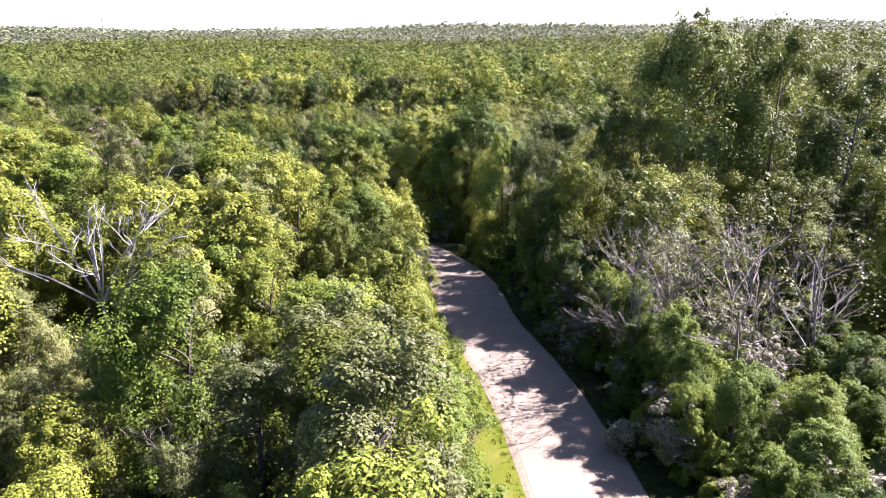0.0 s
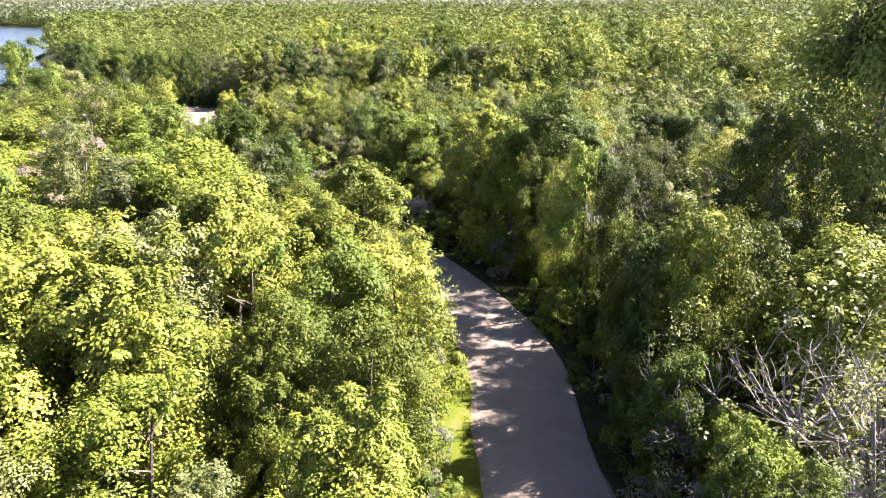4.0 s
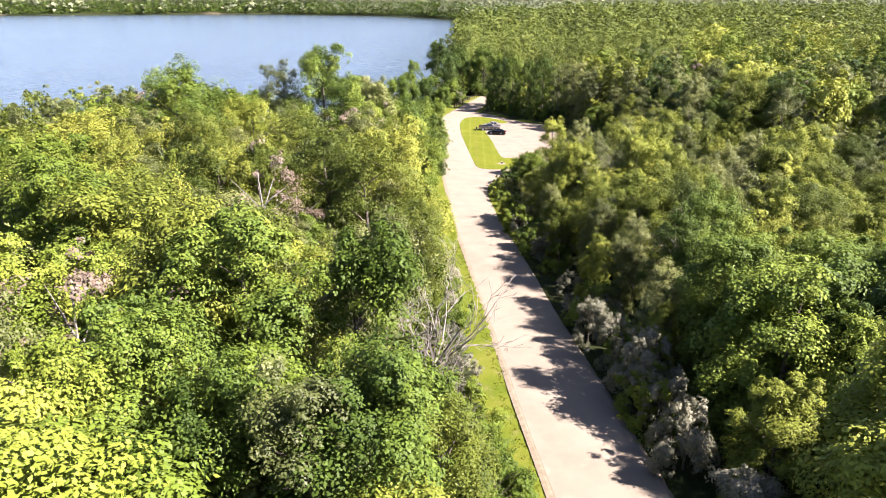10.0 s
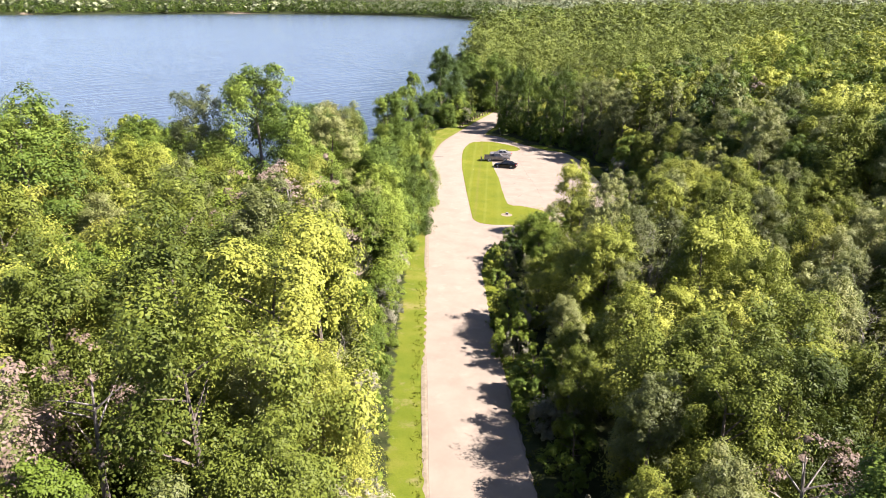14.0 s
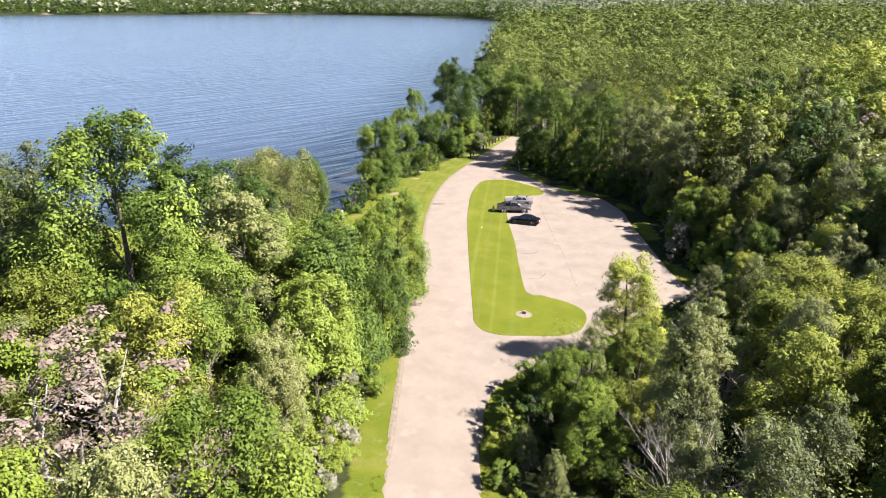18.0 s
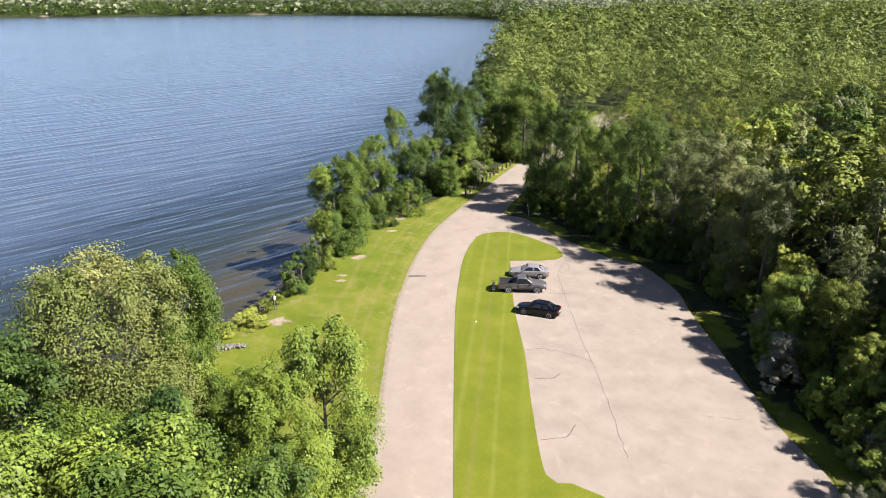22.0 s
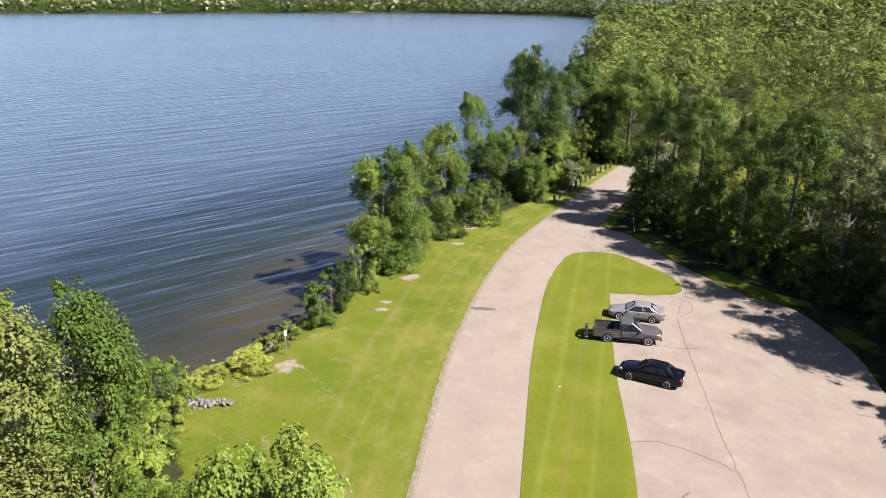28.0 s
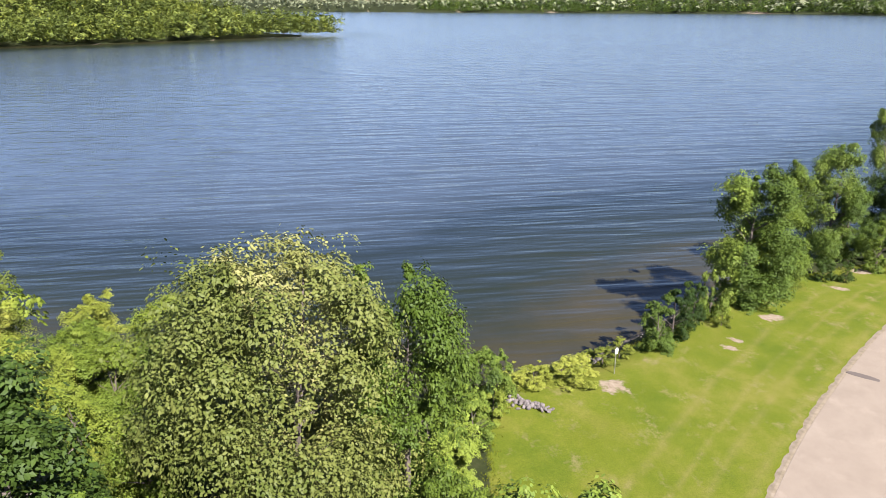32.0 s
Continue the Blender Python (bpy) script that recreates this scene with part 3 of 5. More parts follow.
def leaves(rng, c, rad, out, count, size, droop=0.2, loose=0.13, per=34, single=False, up=0.5):
    """Folded leaves in flat tufts on the boughs, most on their upper and outer sides: four corners and two triangles each."""
    per = int(min(per, max(1, count // (2 * len(c)))))
    tufts = max(len(c), count // per)
    w = rad ** 2
    k = rng.choice(len(c), tufts, p=w / w.sum())
    d = rng.normal(size=(tufts, 3))
    d /= np.linalg.norm(d, axis=1, keepdims=True)
    d = d + out[k] * 0.5 + np.array([0, 0, 0.22])
    d /= np.linalg.norm(d, axis=1, keepdims=True) + 1e-9
    reach = np.where(rng.rand(tufts, 1) < loose, 0.98 + 0.45 * rng.rand(tufts, 1), 0.62 + 0.38 * rng.rand(tufts, 1) ** 0.6)
    lobe, ridge_ = rng.normal(size=(len(c), 3)) * 2.6, rng.normal(size=(len(c), 3)) * 5.0
    reach = reach * (1 + 0.22 * np.sin((d * lobe[k]).sum(1, keepdims=True) + k[:, None]) + 0.16 * np.sin((d * ridge_[k]).sum(1, keepdims=True)))
    middle = c[k] + d * rad[k, None] * reach * np.array([0.94, 0.94, 1.0])
    face = d * (1.25 - up) + np.array([0, 0, up]) + rng.normal(size=(tufts, 3)) * 0.24
    face /= np.linalg.norm(face, axis=1, keepdims=True)
    side = np.cross(face, np.array([0.36, 0.48, 0.80]))
    side /= np.linalg.norm(side, axis=1, keepdims=True) + 1e-9
    fore = np.cross(face, side)
    wide = rad[k, None] * (0.27 + 0.27 * rng.rand(tufts, 1))
    j = rng.randint(0, tufts, count)
    r, a = np.sqrt(rng.rand(count, 1)), rng.rand(count, 1) * 6.283
    spoke = side[j] * np.cos(a) + fore[j] * np.sin(a)
    p = middle[j] + (spoke * r - face[j] * (0.55 * r * r + 0.22 * rng.normal(size=(count, 1)))) * wide[j]
    nrm = face[j] + spoke * r * 0.55 + rng.normal(size=(count, 3)) * (0.18 if single else 0.26)
    nrm /= np.linalg.norm(nrm, axis=1, keepdims=True)
    t = spoke + rng.normal(size=(count, 3)) * 0.6
    t = t - nrm * (t * nrm).sum(1, keepdims=True)
    t /= np.linalg.norm(t, axis=1, keepdims=True) + 1e-9
    b = np.cross(nrm, t)
    s = (size * (0.62 + 0.76 * rng.rand(count, 1)))
    tip = p + t * s * 0.66 - np.array([0, 0, 1]) * s * droop
    if single:
        v = np.stack([p - t * s * 0.5 + b * s * 0.38, tip, p - t * s * 0.5 - b * s * 0.38], 1).reshape(-1, 3)
        return v, np.arange(len(v)).reshape(-1, 3)
    v = np.stack([p - t * s * 0.5, p + b * s * 0.38 - nrm * s * 0.08, tip, p - b * s * 0.38 - nrm * s * 0.08], 1).reshape(-1, 3)
    i = np.arange(count)[:, None] * 4
    return v, np.concatenate([i + np.array([[0, 1, 2]]), i + np.array([[0, 2, 3]])], 1).reshape(-1, 3)


def hidden_leaves(rng, c, rad, count, size):
    """Loose shaded foliage inside the boughs."""
    k = rng.randint(0, len(c), count)
    d = rng.normal(size=(count, 3))
    p = c[k] + d / np.linalg.norm(d, axis=1, keepdims=True) * rad[k, None] * (0.15 + 0.45 * rng.rand(count, 1))
    a, b = rng.normal(size=(count, 3)), rng.normal(size=(count, 3))
    a, b = (e / np.linalg.norm(e, axis=1, keepdims=True) * size * (0.6 + 0.8 * rng.rand(count, 1)) for e in (a, b))
    v = np.stack([p - a * 0.5, p + b * 0.4, p + a * 0.6], 1).reshape(-1, 3)
    return v, np.arange(len(v)).reshape(-1, 3)


def trunk_mesh(rng, kind, h, limbs=9, sides=6):
    lo, wide, ratio = SHAPES[kind][:3]
    bend = rng.normal(size=2) * 0.03 * h
    path = [(bend[0] * t * t, bend[1] * t * t, t * h * 0.86 - 0.6 * (t == 0)) for t in np.linspace(0, 1, 7)]
    r0 = 0.017 * h + 0.03
    pieces = [tube(path, [r0 * (1.35 if i == 0 else 1) * (1 - 0.9 * i / 6) for i in range(7)], sides)]
    for _ in range(limbs):
        t = lo + 0.08 + rng.rand() * (0.78 - lo)
        base = np.array([bend[0] * t * t, bend[1] * t * t, t * h * 0.86])
        a, ln = rng.rand() * 6.283, ratio * h * (0.55 + 0.4 * rng.rand())
        d = np.array([math.cos(a), math.sin(a), 0.7 + 0.5 * rng.rand()])
        q = [base + d * ln * s * 0.8 + np.array([0, 0, -0.12 * ln * s * s]) for s in (0, 0.4, 0.75, 1)]
        pieces.append(tube(q, [r0 * 0.42 * (1 - t * 0.5) * s for s in (1, 0.7, 0.4, 0.12)], 4))
    return joined(pieces)


def bare_branches(rng, h, spread, depth=4, first=9):
    """A leafless tree: forking tubes."""
    pieces = []

    def grow(p, d, ln, r, level):
        q, pts = p, [p]
        for _ in range(3):
            d = d + rng.normal(size=3) * 0.13 + np.array([0, 0, 0.05])
            d = d / np.linalg.norm(d)
            q = q + d * ln / 3
            pts.append(q)
        pieces.append(tube(pts, [r, r * 0.85, r * 0.7, r * 0.5], 5 if level == 0 else 3))
        if level >= depth:
            return
        for i in range(first if level == 0 else 3 if level < 3 else 2):
            s = (0.3 + 0.7 * rng.rand()) if level == 0 else (0.45 + 0.55 * rng.rand())
            b = pts[0] + (pts[-1] - pts[0]) * s if level else np.array(pts[min(3, int(s * 3))]) * 1.0
            e = d + rng.normal(size=3) * spread
            e[2] = abs(e[2]) * 0.8 + 0.25
            e = e / np.linalg.norm(e)
            grow(b, e, ln * (0.42 + 0.22 * rng.rand()) * (0.8 if level == 0 else 1), max(0.014, r * 0.45), level + 1)

    grow(np.array([0, 0, -0.5]), np.array([0.03, 0.02, 1.0]), h * 0.62, 0.0075 * h + 0.02, 0)
    return joined(pieces)


class Kind:
    """A species: a few meshes of trunk and crown in fine and plain make, all for a tree of the height h."""

    def __init__(self, name, kind, h, label, seeds, fine, plain, leaf=0.32, leafmat=None, trunkmat=None, tree_name=None):
        self.name, self.kind, self.h, self.label = name, kind, h, label
        self.made = []
        for s in seeds:
            rng = np.random.RandomState(s)
            c, r, o = crown_clumps(rng, kind, h)
            lm = leafmat or LEAF[kind]
            tv, tt = trunk_mesh(rng, kind, h)
            tm = mesh_of("trunk", tv, tt, [trunkmat or BARK])
            big = leaf * math.sqrt(fine / plain) * 0.85
            if kind == "dry":
                f_, p_ = [leaves(rng, c, r, o, fine, leaf)], [leaves(rng, c, r, o, plain, big)]
            else:
                f_ = [leaves(rng, c, r, o, fine, leaf, up=0.72 if kind == "locust" else 0.55), hidden_leaves(rng, c, r, fine // (3 if kind in ("linden", "locust", "olive") else 4), leaf * 1.5)]
                p_ = [leaves(rng, c, r, o, plain, big), hidden_leaves(rng, c, r, plain // 3, big * 1.3)]
            self.made.append((tm, mesh_of("crown", *joined(f_), [lm]), mesh_of("crown", *joined(p_), [lm])))

    def plant(self, x, y, h, turn, which, fine=True, z=None, wide=1.0, label="", group=""):
        tm, fm, pm = self.made[which % len(self.made)]
        ob = new(self.name)
        s = h / self.h
        ob.matrix_basis = Matrix.LocRotScale((x, y, ground_z(x, y) if z is None else z), Euler((0, 0, turn)), (s * wide, s * wide, s))
        tagged(ob, label or self.label, "shrub" if "shrub" in self.name else "tree", group)
        part("trunk", tm, None, ob)
        part("crown", fm if fine else pm, None, ob)
        return ob


def ground_z(x, y):
    return float(height([x], [y])[0])


KINDS = {
    "maple": Kind("maple_tree", "maple", 14, "leafy maple tree with a bright yellow-green crown in the wood", (11, 12, 13, 14, 15), 34000, 9000, 0.150),
    "poplar": Kind("poplar_tree", "poplar", 17, "tall poplar tree with a narrow grey-green crown", (21, 22, 23, 24), 30000, 8000, 0.130),
    "oak": Kind("oak_tree", "oak", 16, "broad dark green oak tree with a lumpy crown", (31, 32, 33, 34), 38000, 9500, 0.155),
    "great_oak": Kind("oak_tree", "oak", 16, "great spreading oak tree with an olive-green crown", (35, 36), 46000, 5800, 0.17, LEAF["wood"]),
    "cottonwood": Kind("cottonwood_tree", "cottonwood", 18, "tall green cottonwood tree with an uneven crown", (26, 27, 28), 40000, 9500, 0.158, LEAF["dense"]),
    "locust": Kind("locust_tree", "locust", 14, "low spreading fresh green locust tree", (41, 42, 43), 46000, 9000, 0.142),
    "linden": Kind("linden_tree", "linden", 17, "round linden tree covered in pale yellow blossom", (51,), 95000, 5000, 0.140),
    "bushy": Kind("broadleaf_tree", "locust", 12, "dense dark green tree leafy down to the ground", (45, 46, 47), 46000, 9000, 0.145, LEAF["dense"]),
    "olive": Kind("olive_shrub", "olive", 4, "silvery grey-green shrub at the wood's edge", (61, 62, 63), 9000, 2000, 0.095),
    "shrub": Kind("green_shrub", "olive", 4, "dense leafy green shrub beside the grass", (64, 65, 66), 9000, 2000, 0.10, LEAF["locust"]),
    "bush": Kind("green_shrub", "olive", 4, "dense dark green shrub on the bank", (67, 68, 69), 11000, 2000, 0.10, LEAF["dense"]),
    "herb": Kind("weed_clump", "olive", 4, "low clump of yellow-green weeds on the bank", (60, 59), 7000, 900, 0.10, LEAF["maple"]),
    "dry": Kind("withered_tree", "dry", 13, "withered tree with thin brown foliage", (71, 72), 4200, 1800, 0.13, None, DEADWOOD),
}
BARE = []
for s in (81, 82, 83, 84):
    v, t = bare_branches(np.random.RandomState(s), 14, 0.42, 4, 12)
    BARE.append(mesh_of("trunk", v, t, [DEADWOOD]))
SPARSE = []
for s in (86, 87):
    rng = np.random.RandomState(s)
    c, r, o = crown_clumps(rng, "poplar", 14)
    v, t = leaves(rng, c, r * 1.2, o, 1300, 0.13)
    SPARSE.append(mesh_of("sparse_leaves", v, t, [LEAF["poplar"]]))


def plant_bare(x, y, h, turn, which, lean=0.0, wide=1.0, leafy=True):
    ob = new("bare_tree")
    s = h / 14
    ob.matrix_basis = Matrix.LocRotScale((x, y, ground_z(x, y)), Euler((lean, 0, turn)), (s * wide, s * wide, s))
    tagged(ob, "dead grey tree with bare forking branches", "tree", "dead trees of the wood")
    part("trunk", BARE[which % 4], None, ob)
    if leafy:
        part("crown", SPARSE[which % 2], None, ob, "thin remains of foliage")
    return ob


# trees that stand out: kind, x, y, top's height over the ground, turn, mesh, width, fine
TAKEN = []


def hero(kind, x, y, h, wide=1.0, which=0, turn=0.0, label=""):
    ob = KINDS[kind].plant(x, y, h, turn, which, True, None, wide, label)
    TAKEN.append((x, y, SHAPES[KINDS[kind].kind][2] * h * wide * 0.8))
    return ob


hero("linden", -107.6, 170.4, 17.0, 1.05)
hero("locust", -108.8, 175.6, 15.5, 0.75, 0, 1.0, "fresh green locust tree beside the blossoming linden")
hero("bushy", -97.3, 179.2, 12.6, 0.85, 1, 0.4, "young green tree at the lawn's edge")
hero("locust", -95.6, 174.2, 12.0, 0.9, 2, 2.0)
hero("locust", -103.5, 177.5, 8.0, 1.1, 1, 1.1)
hero("locust", -120.0, 163.0, 7.5, 1.1, 1, 0.2)
hero("locust", -116.0, 155.0, 9.5, 1.0, 0, 2.2)
hero("locust", -99.5, 165.0, 12.5, 0.9, 0, 0.3)
hero("bush", -122.6, 182.9, 3.4, 0.9, 1, 0.4)
hero("bush", -120.9, 181.2, 3.2, 1.0, 2, 1.4)
for x, y, h in ((-118.0, 180.6, 3.0), (-116.0, 179.0, 3.4), (-113.6, 178.2, 3.2), (-111.4, 178.6, 2.6), (-119.4, 182.2, 2.4), (-109.2, 179.2, 2.4), (-106.6, 178.6, 2.8), (-104.2, 178.6, 2.4), (-101.6, 178.2, 2.6)):
    hero("bush" if h > 2.5 else "shrub", x, y, h, 1.1, int(-x * 3) % 3, x * 2)
for x, y in ((-125.3, 188.3), (-124.3, 186.3), (-126.1, 190.0), (-127.2, 188.4), (-126.0, 186.4), (-127.6, 191.6), (-124.9, 187.2), (-125.4, 190.3), (-124.2, 188.4), (-123.2, 189.2), (-126.4, 192.4), (-125.0, 189.4)):
    hero("herb", x, y, 1.3, 2.2, int(-x * 10) % 2, x * 3)
hero("cottonwood", -96.0, 149.6, 24.5, 1.05, 0, 0.0, "tall cottonwood tree by the lake with an open crown")
hero("poplar", -101.5, 145.0, 21.5, 1.0, 1, 1.0, "tall poplar tree by the lake with an open crown")
hero("poplar", -91.0, 156.0, 19.0, 1.2, 2, 2.0)
for x, y, h, w_ in ((-101.5, 157.6, 19.5, 1.15), (-99.5, 163.0, 17.0, 1.0), (-94.0, 160.0, 16.0, 1.1), (-92.0, 166.0, 14.0, 1.1), (-88.5, 162.5, 14.5, 1.1), (-96.5, 168.5, 12.5, 1.0), (-89.5, 170.0, 11.5, 0.9), (-88.0, 151.0, 16.5, 1.1), (-84.0, 158.0, 13.0, 1.0)):
    hero("cottonwood" if h > 15 else "bushy", x, y, h, w_, int(-x) % 3, x * 1.9)
hero("cottonwood", -97.0, 123.1, 22.0, 1.25, 1, 0.5)
hero("oak", -104.0, 128.0, 17.5, 0.9, 1, 1.5)
hero("dry", -78.0, 141.0, 17.0, 1.3, 0, 0.0)
hero("dry", -75.0, 137.5, 14.5, 1.4, 1, 1.0)
hero("dry", -81.0, 137.5, 15.0, 1.3, 1, 2.5)
hero("dry", -58.0, 112.0, 12.0, 1.2, 1, 2.0)
hero("maple", -41.2, 155.6, 14.0, 1.0, 1, 0.2)
hero("maple", -70.6, 183.2, 11.0, 1.05, 1, 0.2)
hero("locust", -68.5, 171.5, 7.0, 1.2, 1, 0.2)
hero("maple", -66.0, 177.0, 8.5, 1.1, 0, 1.2)
hero("locust", -64.0, 166.5, 7.5, 1.1, 2, 2.2)
# by the water beyond the lawn
hero("bushy", -136.2, 209.6, 12.0, 1.1, 1, 0.5, "dark green tree at the water's edge")
hero("locust", -139.4, 215.0, 12.0, 0.95, 0, 1.5, "yellow-green tree at the water's edge")
hero("bushy", -138.2, 212.4, 7.0, 1.3, 2, 1.1)
hero("bushy", -145.3, 224.8, 13.0, 0.85, 2, 0.1)
hero("bushy", -146.3, 227.8, 8.5, 1.1, 1, 2.1)
hero("shrub", -141.0, 227.5, 5.0, 0.9, 0, 0.0)
hero("bushy", -147.6, 234.5, 9.5, 1.2, 0, 0.1)
hero("bushy", -150.0, 240.0, 11.0, 1.2, 1, 1.1)
hero("bushy", -144.4, 239.8, 6.5, 1.2, 2, 2.1)
hero("bushy", -147.5, 247.0, 7.5, 1.3, 0, 0.6)
hero("cottonwood", -152.0, 245.5, 22.0, 0.85, 2, 0.3, "tall open cottonwood tree leaning over the lake")
lean_tree = hero("cottonwood", -151.8, 238.8, 18.0, 0.62, 0, 2.3, "tall open cottonwood tree leaning over the lake")
lean_tree.matrix_basis = Matrix.Translation(lean_tree.matrix_basis.translation) @ Euler((0.05, -0.26, 0)).to_matrix().to_4x4() @ Matrix.Translation(-lean_tree.matrix_basis.translation) @ lean_tree.matrix_basis
hero("cottonwood", -155.5, 253.0, 19.0, 1.0, 1, 0.6)
hero("bushy", -152.0, 250.5, 10.0, 1.3, 2, 0.8)
hero("cottonwood", -158.5, 261.0, 17.0, 1.1, 0, 0.8)
hero("bushy", -155.5, 268.0, 12.0, 1.3, 2, 1.8)
hero("cottonwood", -162.5, 270.0, 18.0, 1.1, 2, 2.8)
hero("cottonwood", -150.0, 268.0, 17.0, 1.1, 1, 1.8)
for x, y, h, w_ in ((-128.2, 197.6, 3.6, 1.0), (-129.9, 199.8, 3.8, 1.1), (-131.6, 202.4, 3.6, 1.0), (-133.4, 205.0, 4.0, 0.7), (-130.7, 204.6, 1.6, 1.0), (-138.8, 219.8, 2.2, 1.2), (-138.0, 221.8, 2.0, 1.0),
                    (-121.6, 181.6, 4.0, 1.0), (-119.2, 179.6, 3.6, 1.1), (-116.6, 177.6, 3.6, 1.2), (-113.5, 177.6, 3.0, 1.3), (-110.2, 177.8, 2.6, 1.3), (-106.5, 177.2, 3.0, 1.3), (-124.2, 184.4, 1.6, 1.6), (-125.6, 187.6, 1.2, 1.8), (-126.6, 190.6, 1.1, 1.8), (-127.0, 194.0, 1.6, 1.5), (-123.4, 186.0, 0.9, 2.0)):
    hero("herb" if h < 1.7 else "bush", x, y, h, w_, int(x * 7) % 3, x)
# over the lot's far edge
for x, y, h, w_ in ((-97, 236.5, 17, 0.85), (-103, 239, 16, 0.8), (-109, 240.5, 17.5, 0.85), (-115, 242.5, 16, 0.8), (-121.5, 244, 17, 0.85), (-88, 229.5, 15.5, 0.8), (-92, 233, 15, 0.8), (-127.5, 247.5, 16, 0.9), (-133, 252, 16, 0.9)):
    hero("cottonwood" if x < -105 else "poplar", x, y, h, w_ if x < -105 else w_ * 1.35, int(-x) % 3, x)
# along the first stretch
for x, y, h, w_ in ((9, 88, 13, 1.2), (13, 94, 14, 1.2), (17, 88, 13, 1.2), (8, 98, 14, 1.1), (14, 103, 15, 1.2), (20, 98, 14, 1.2), (11, 110, 14, 1.2), (22, 108, 14, 1.2), (-33, 162, 12, 1.2), (-29, 156, 11, 1.2), (-57, 166, 9, 1.3), (-73.9, 178.6, 5.5, 2.0),
                    (-77, 139, 15.5, 1.5), (-79.5, 140, 15, 1.5), (-73, 139.5, 12, 1.5), (-69, 126, 13, 1.3), (-26, 150, 13, 1.3), (-24, 146, 12, 1.3), (-52, 165, 11, 1.4), (-48, 160, 12, 1.4), (17, 132, 14, 1.4), (20, 137, 14, 1.4), (14, 128, 13, 1.4), (-30, 92, 12, 1.3), (-36, 104, 12, 1.3), (-52, 126, 10, 1.3)):
    plant_bare(x, y, h, x * 1.7, int(abs(x)), 0.05, w_)
    TAKEN.append((x, y, 1.6))
v, t = bare_branches(np.random.RandomState(90), 14, 0.5, 4, 13)
BARE.append(mesh_of("trunk", v, t, [BLEACHED]))
bleached = plant_bare(-23.5, 45.5, 21.0, 0.3, 0, 0.0, 1.0, False)
bleached.children[0].data = BARE[4]
tagged(bleached, "dead bleached white tree with bare forking branches", "tree")
plant_bare(14.0, 55.0, 16.0, 1.0, 1, 0.12, 1.3)
plant_bare(17.5, 50.0, 15.0, 2.0, 2, 0.0, 1.4)
plant_bare(20.0, 54.5, 15.5, 0.3, 3, -0.1, 1.2)
plant_bare(23.0, 50.5, 16.0, 4.0, 0, 0.0, 1.2)
plant_bare(12.5, 60.0, 11.0, 5.0, 2, 0.2, 1.1)
plant_bare(26.5, 54.0, 15.0, 2.5, 1, 0.1, 1.3)
plant_bare(15.5, 45.5, 12.5, 3.5, 2, 0.1, 1.3)
plant_bare(21.0, 45.0, 13.5, 0.8, 3, -0.1, 1.3)
plant_bare(27.5, 47.0, 14.5, 1.8, 1, 0.0, 1.3)
plant_bare(-12.5, 33.0, 11.0, 5.0, 1, 0.0, 1.2)
plant_bare(-5.5, 41.0, 11.0, 1.0, 3, 0.0, 1.2)
for i in range(9):
    plant_bare(13 + 3.4 * (i % 4) + (i * 7 % 5) * 0.5, 112 + i * 4.3, 12.5 + (i * 5 % 4), i * 1.3, i, 0.04, 1.35)
    TAKEN.append((13 + 3.4 * (i % 4) + (i * 7 % 5) * 0.5, 112 + i * 4.3, 1.6))
for i in range(len(LINE)):
    if 34 < LINE[i, 1] < 66:
        o = 7.6 + 0.8 * math.sin(i * 2.1)
        hero("bushy", LINE[i, 0] + LINE_RIGHT[i, 0] * o, LINE[i, 1] + LINE_RIGHT[i, 1] * o, 7.6 + 1.4 * math.sin(i * 1.7), 0.85, i % 3, i * 1.1)
for i in range(len(LINE)):
    if 57 < LINE[i, 1] < 90 and i % 2 == 0:
        o = 8.6 + 0.7 * math.sin(i * 1.3)
        hero("oak" if i % 3 else "bushy", LINE[i, 0] + LINE_RIGHT[i, 0] * o, LINE[i, 1] + LINE_RIGHT[i, 1] * o, 13.8 + 1.6 * math.sin(i * 2.3), 0.75, i % 4, i * 0.9)
for x, y in ((-23.5, 45.5), (14, 55), (17.5, 50), (20, 54.5), (23, 50.5), (26.5, 54), (15.5, 45.5), (21, 45), (27.5, 47), (12.5, 60), (-12.5, 33), (-5.5, 41)):
    TAKEN.append((x, y, 2.2))
hero("great_oak", 26.5, 77.0, 28.0, 0.85, 0, 0.2, "great oak tree that towers over the wood")
hero("oak", 19.0, 73.0, 19.5, 0.85, 2, 2.2)
hero("great_oak", 44.0, 75.0, 23.0, 0.9, 3, 0.7)
hero("great_oak", 36.0, 76.0, 27.0, 0.8, 1, 1.2, "great oak tree that towers over the wood")
hero("maple", 12.6, 63.8, 14.5, 0.8, 2, 0.0)
hero("poplar", -5.0, 33.0, 13.5, 1.4, 1, 0.6)
hero("poplar", -9.0, 29.0, 12.0, 1.3, 2, 1.6)
hero("maple", -3.9, 103.2, 14.5, 1.2, 1, 0.0)
hero("maple", -1.4, 96.6, 15.8, 1.2, 3, 0.9)
hero("locust", -7.8, 58.8, 14.2, 1.05, 0, 0.4)
hero("locust", -14.8, 35.3, 15.0, 0.95, 1, 0.4)
for x, y, h in ((-20.4, 112.5, 5.6), (-15.1, 106.9, 4.8), (-21.5, 114.5, 5.2), (-25.0, 117.0, 4.6), (-17.5, 110.5, 4.2), (-28.5, 119.5, 4.4)):
    hero("olive", x, y, h, 0.8, int(-x) % 3, x)


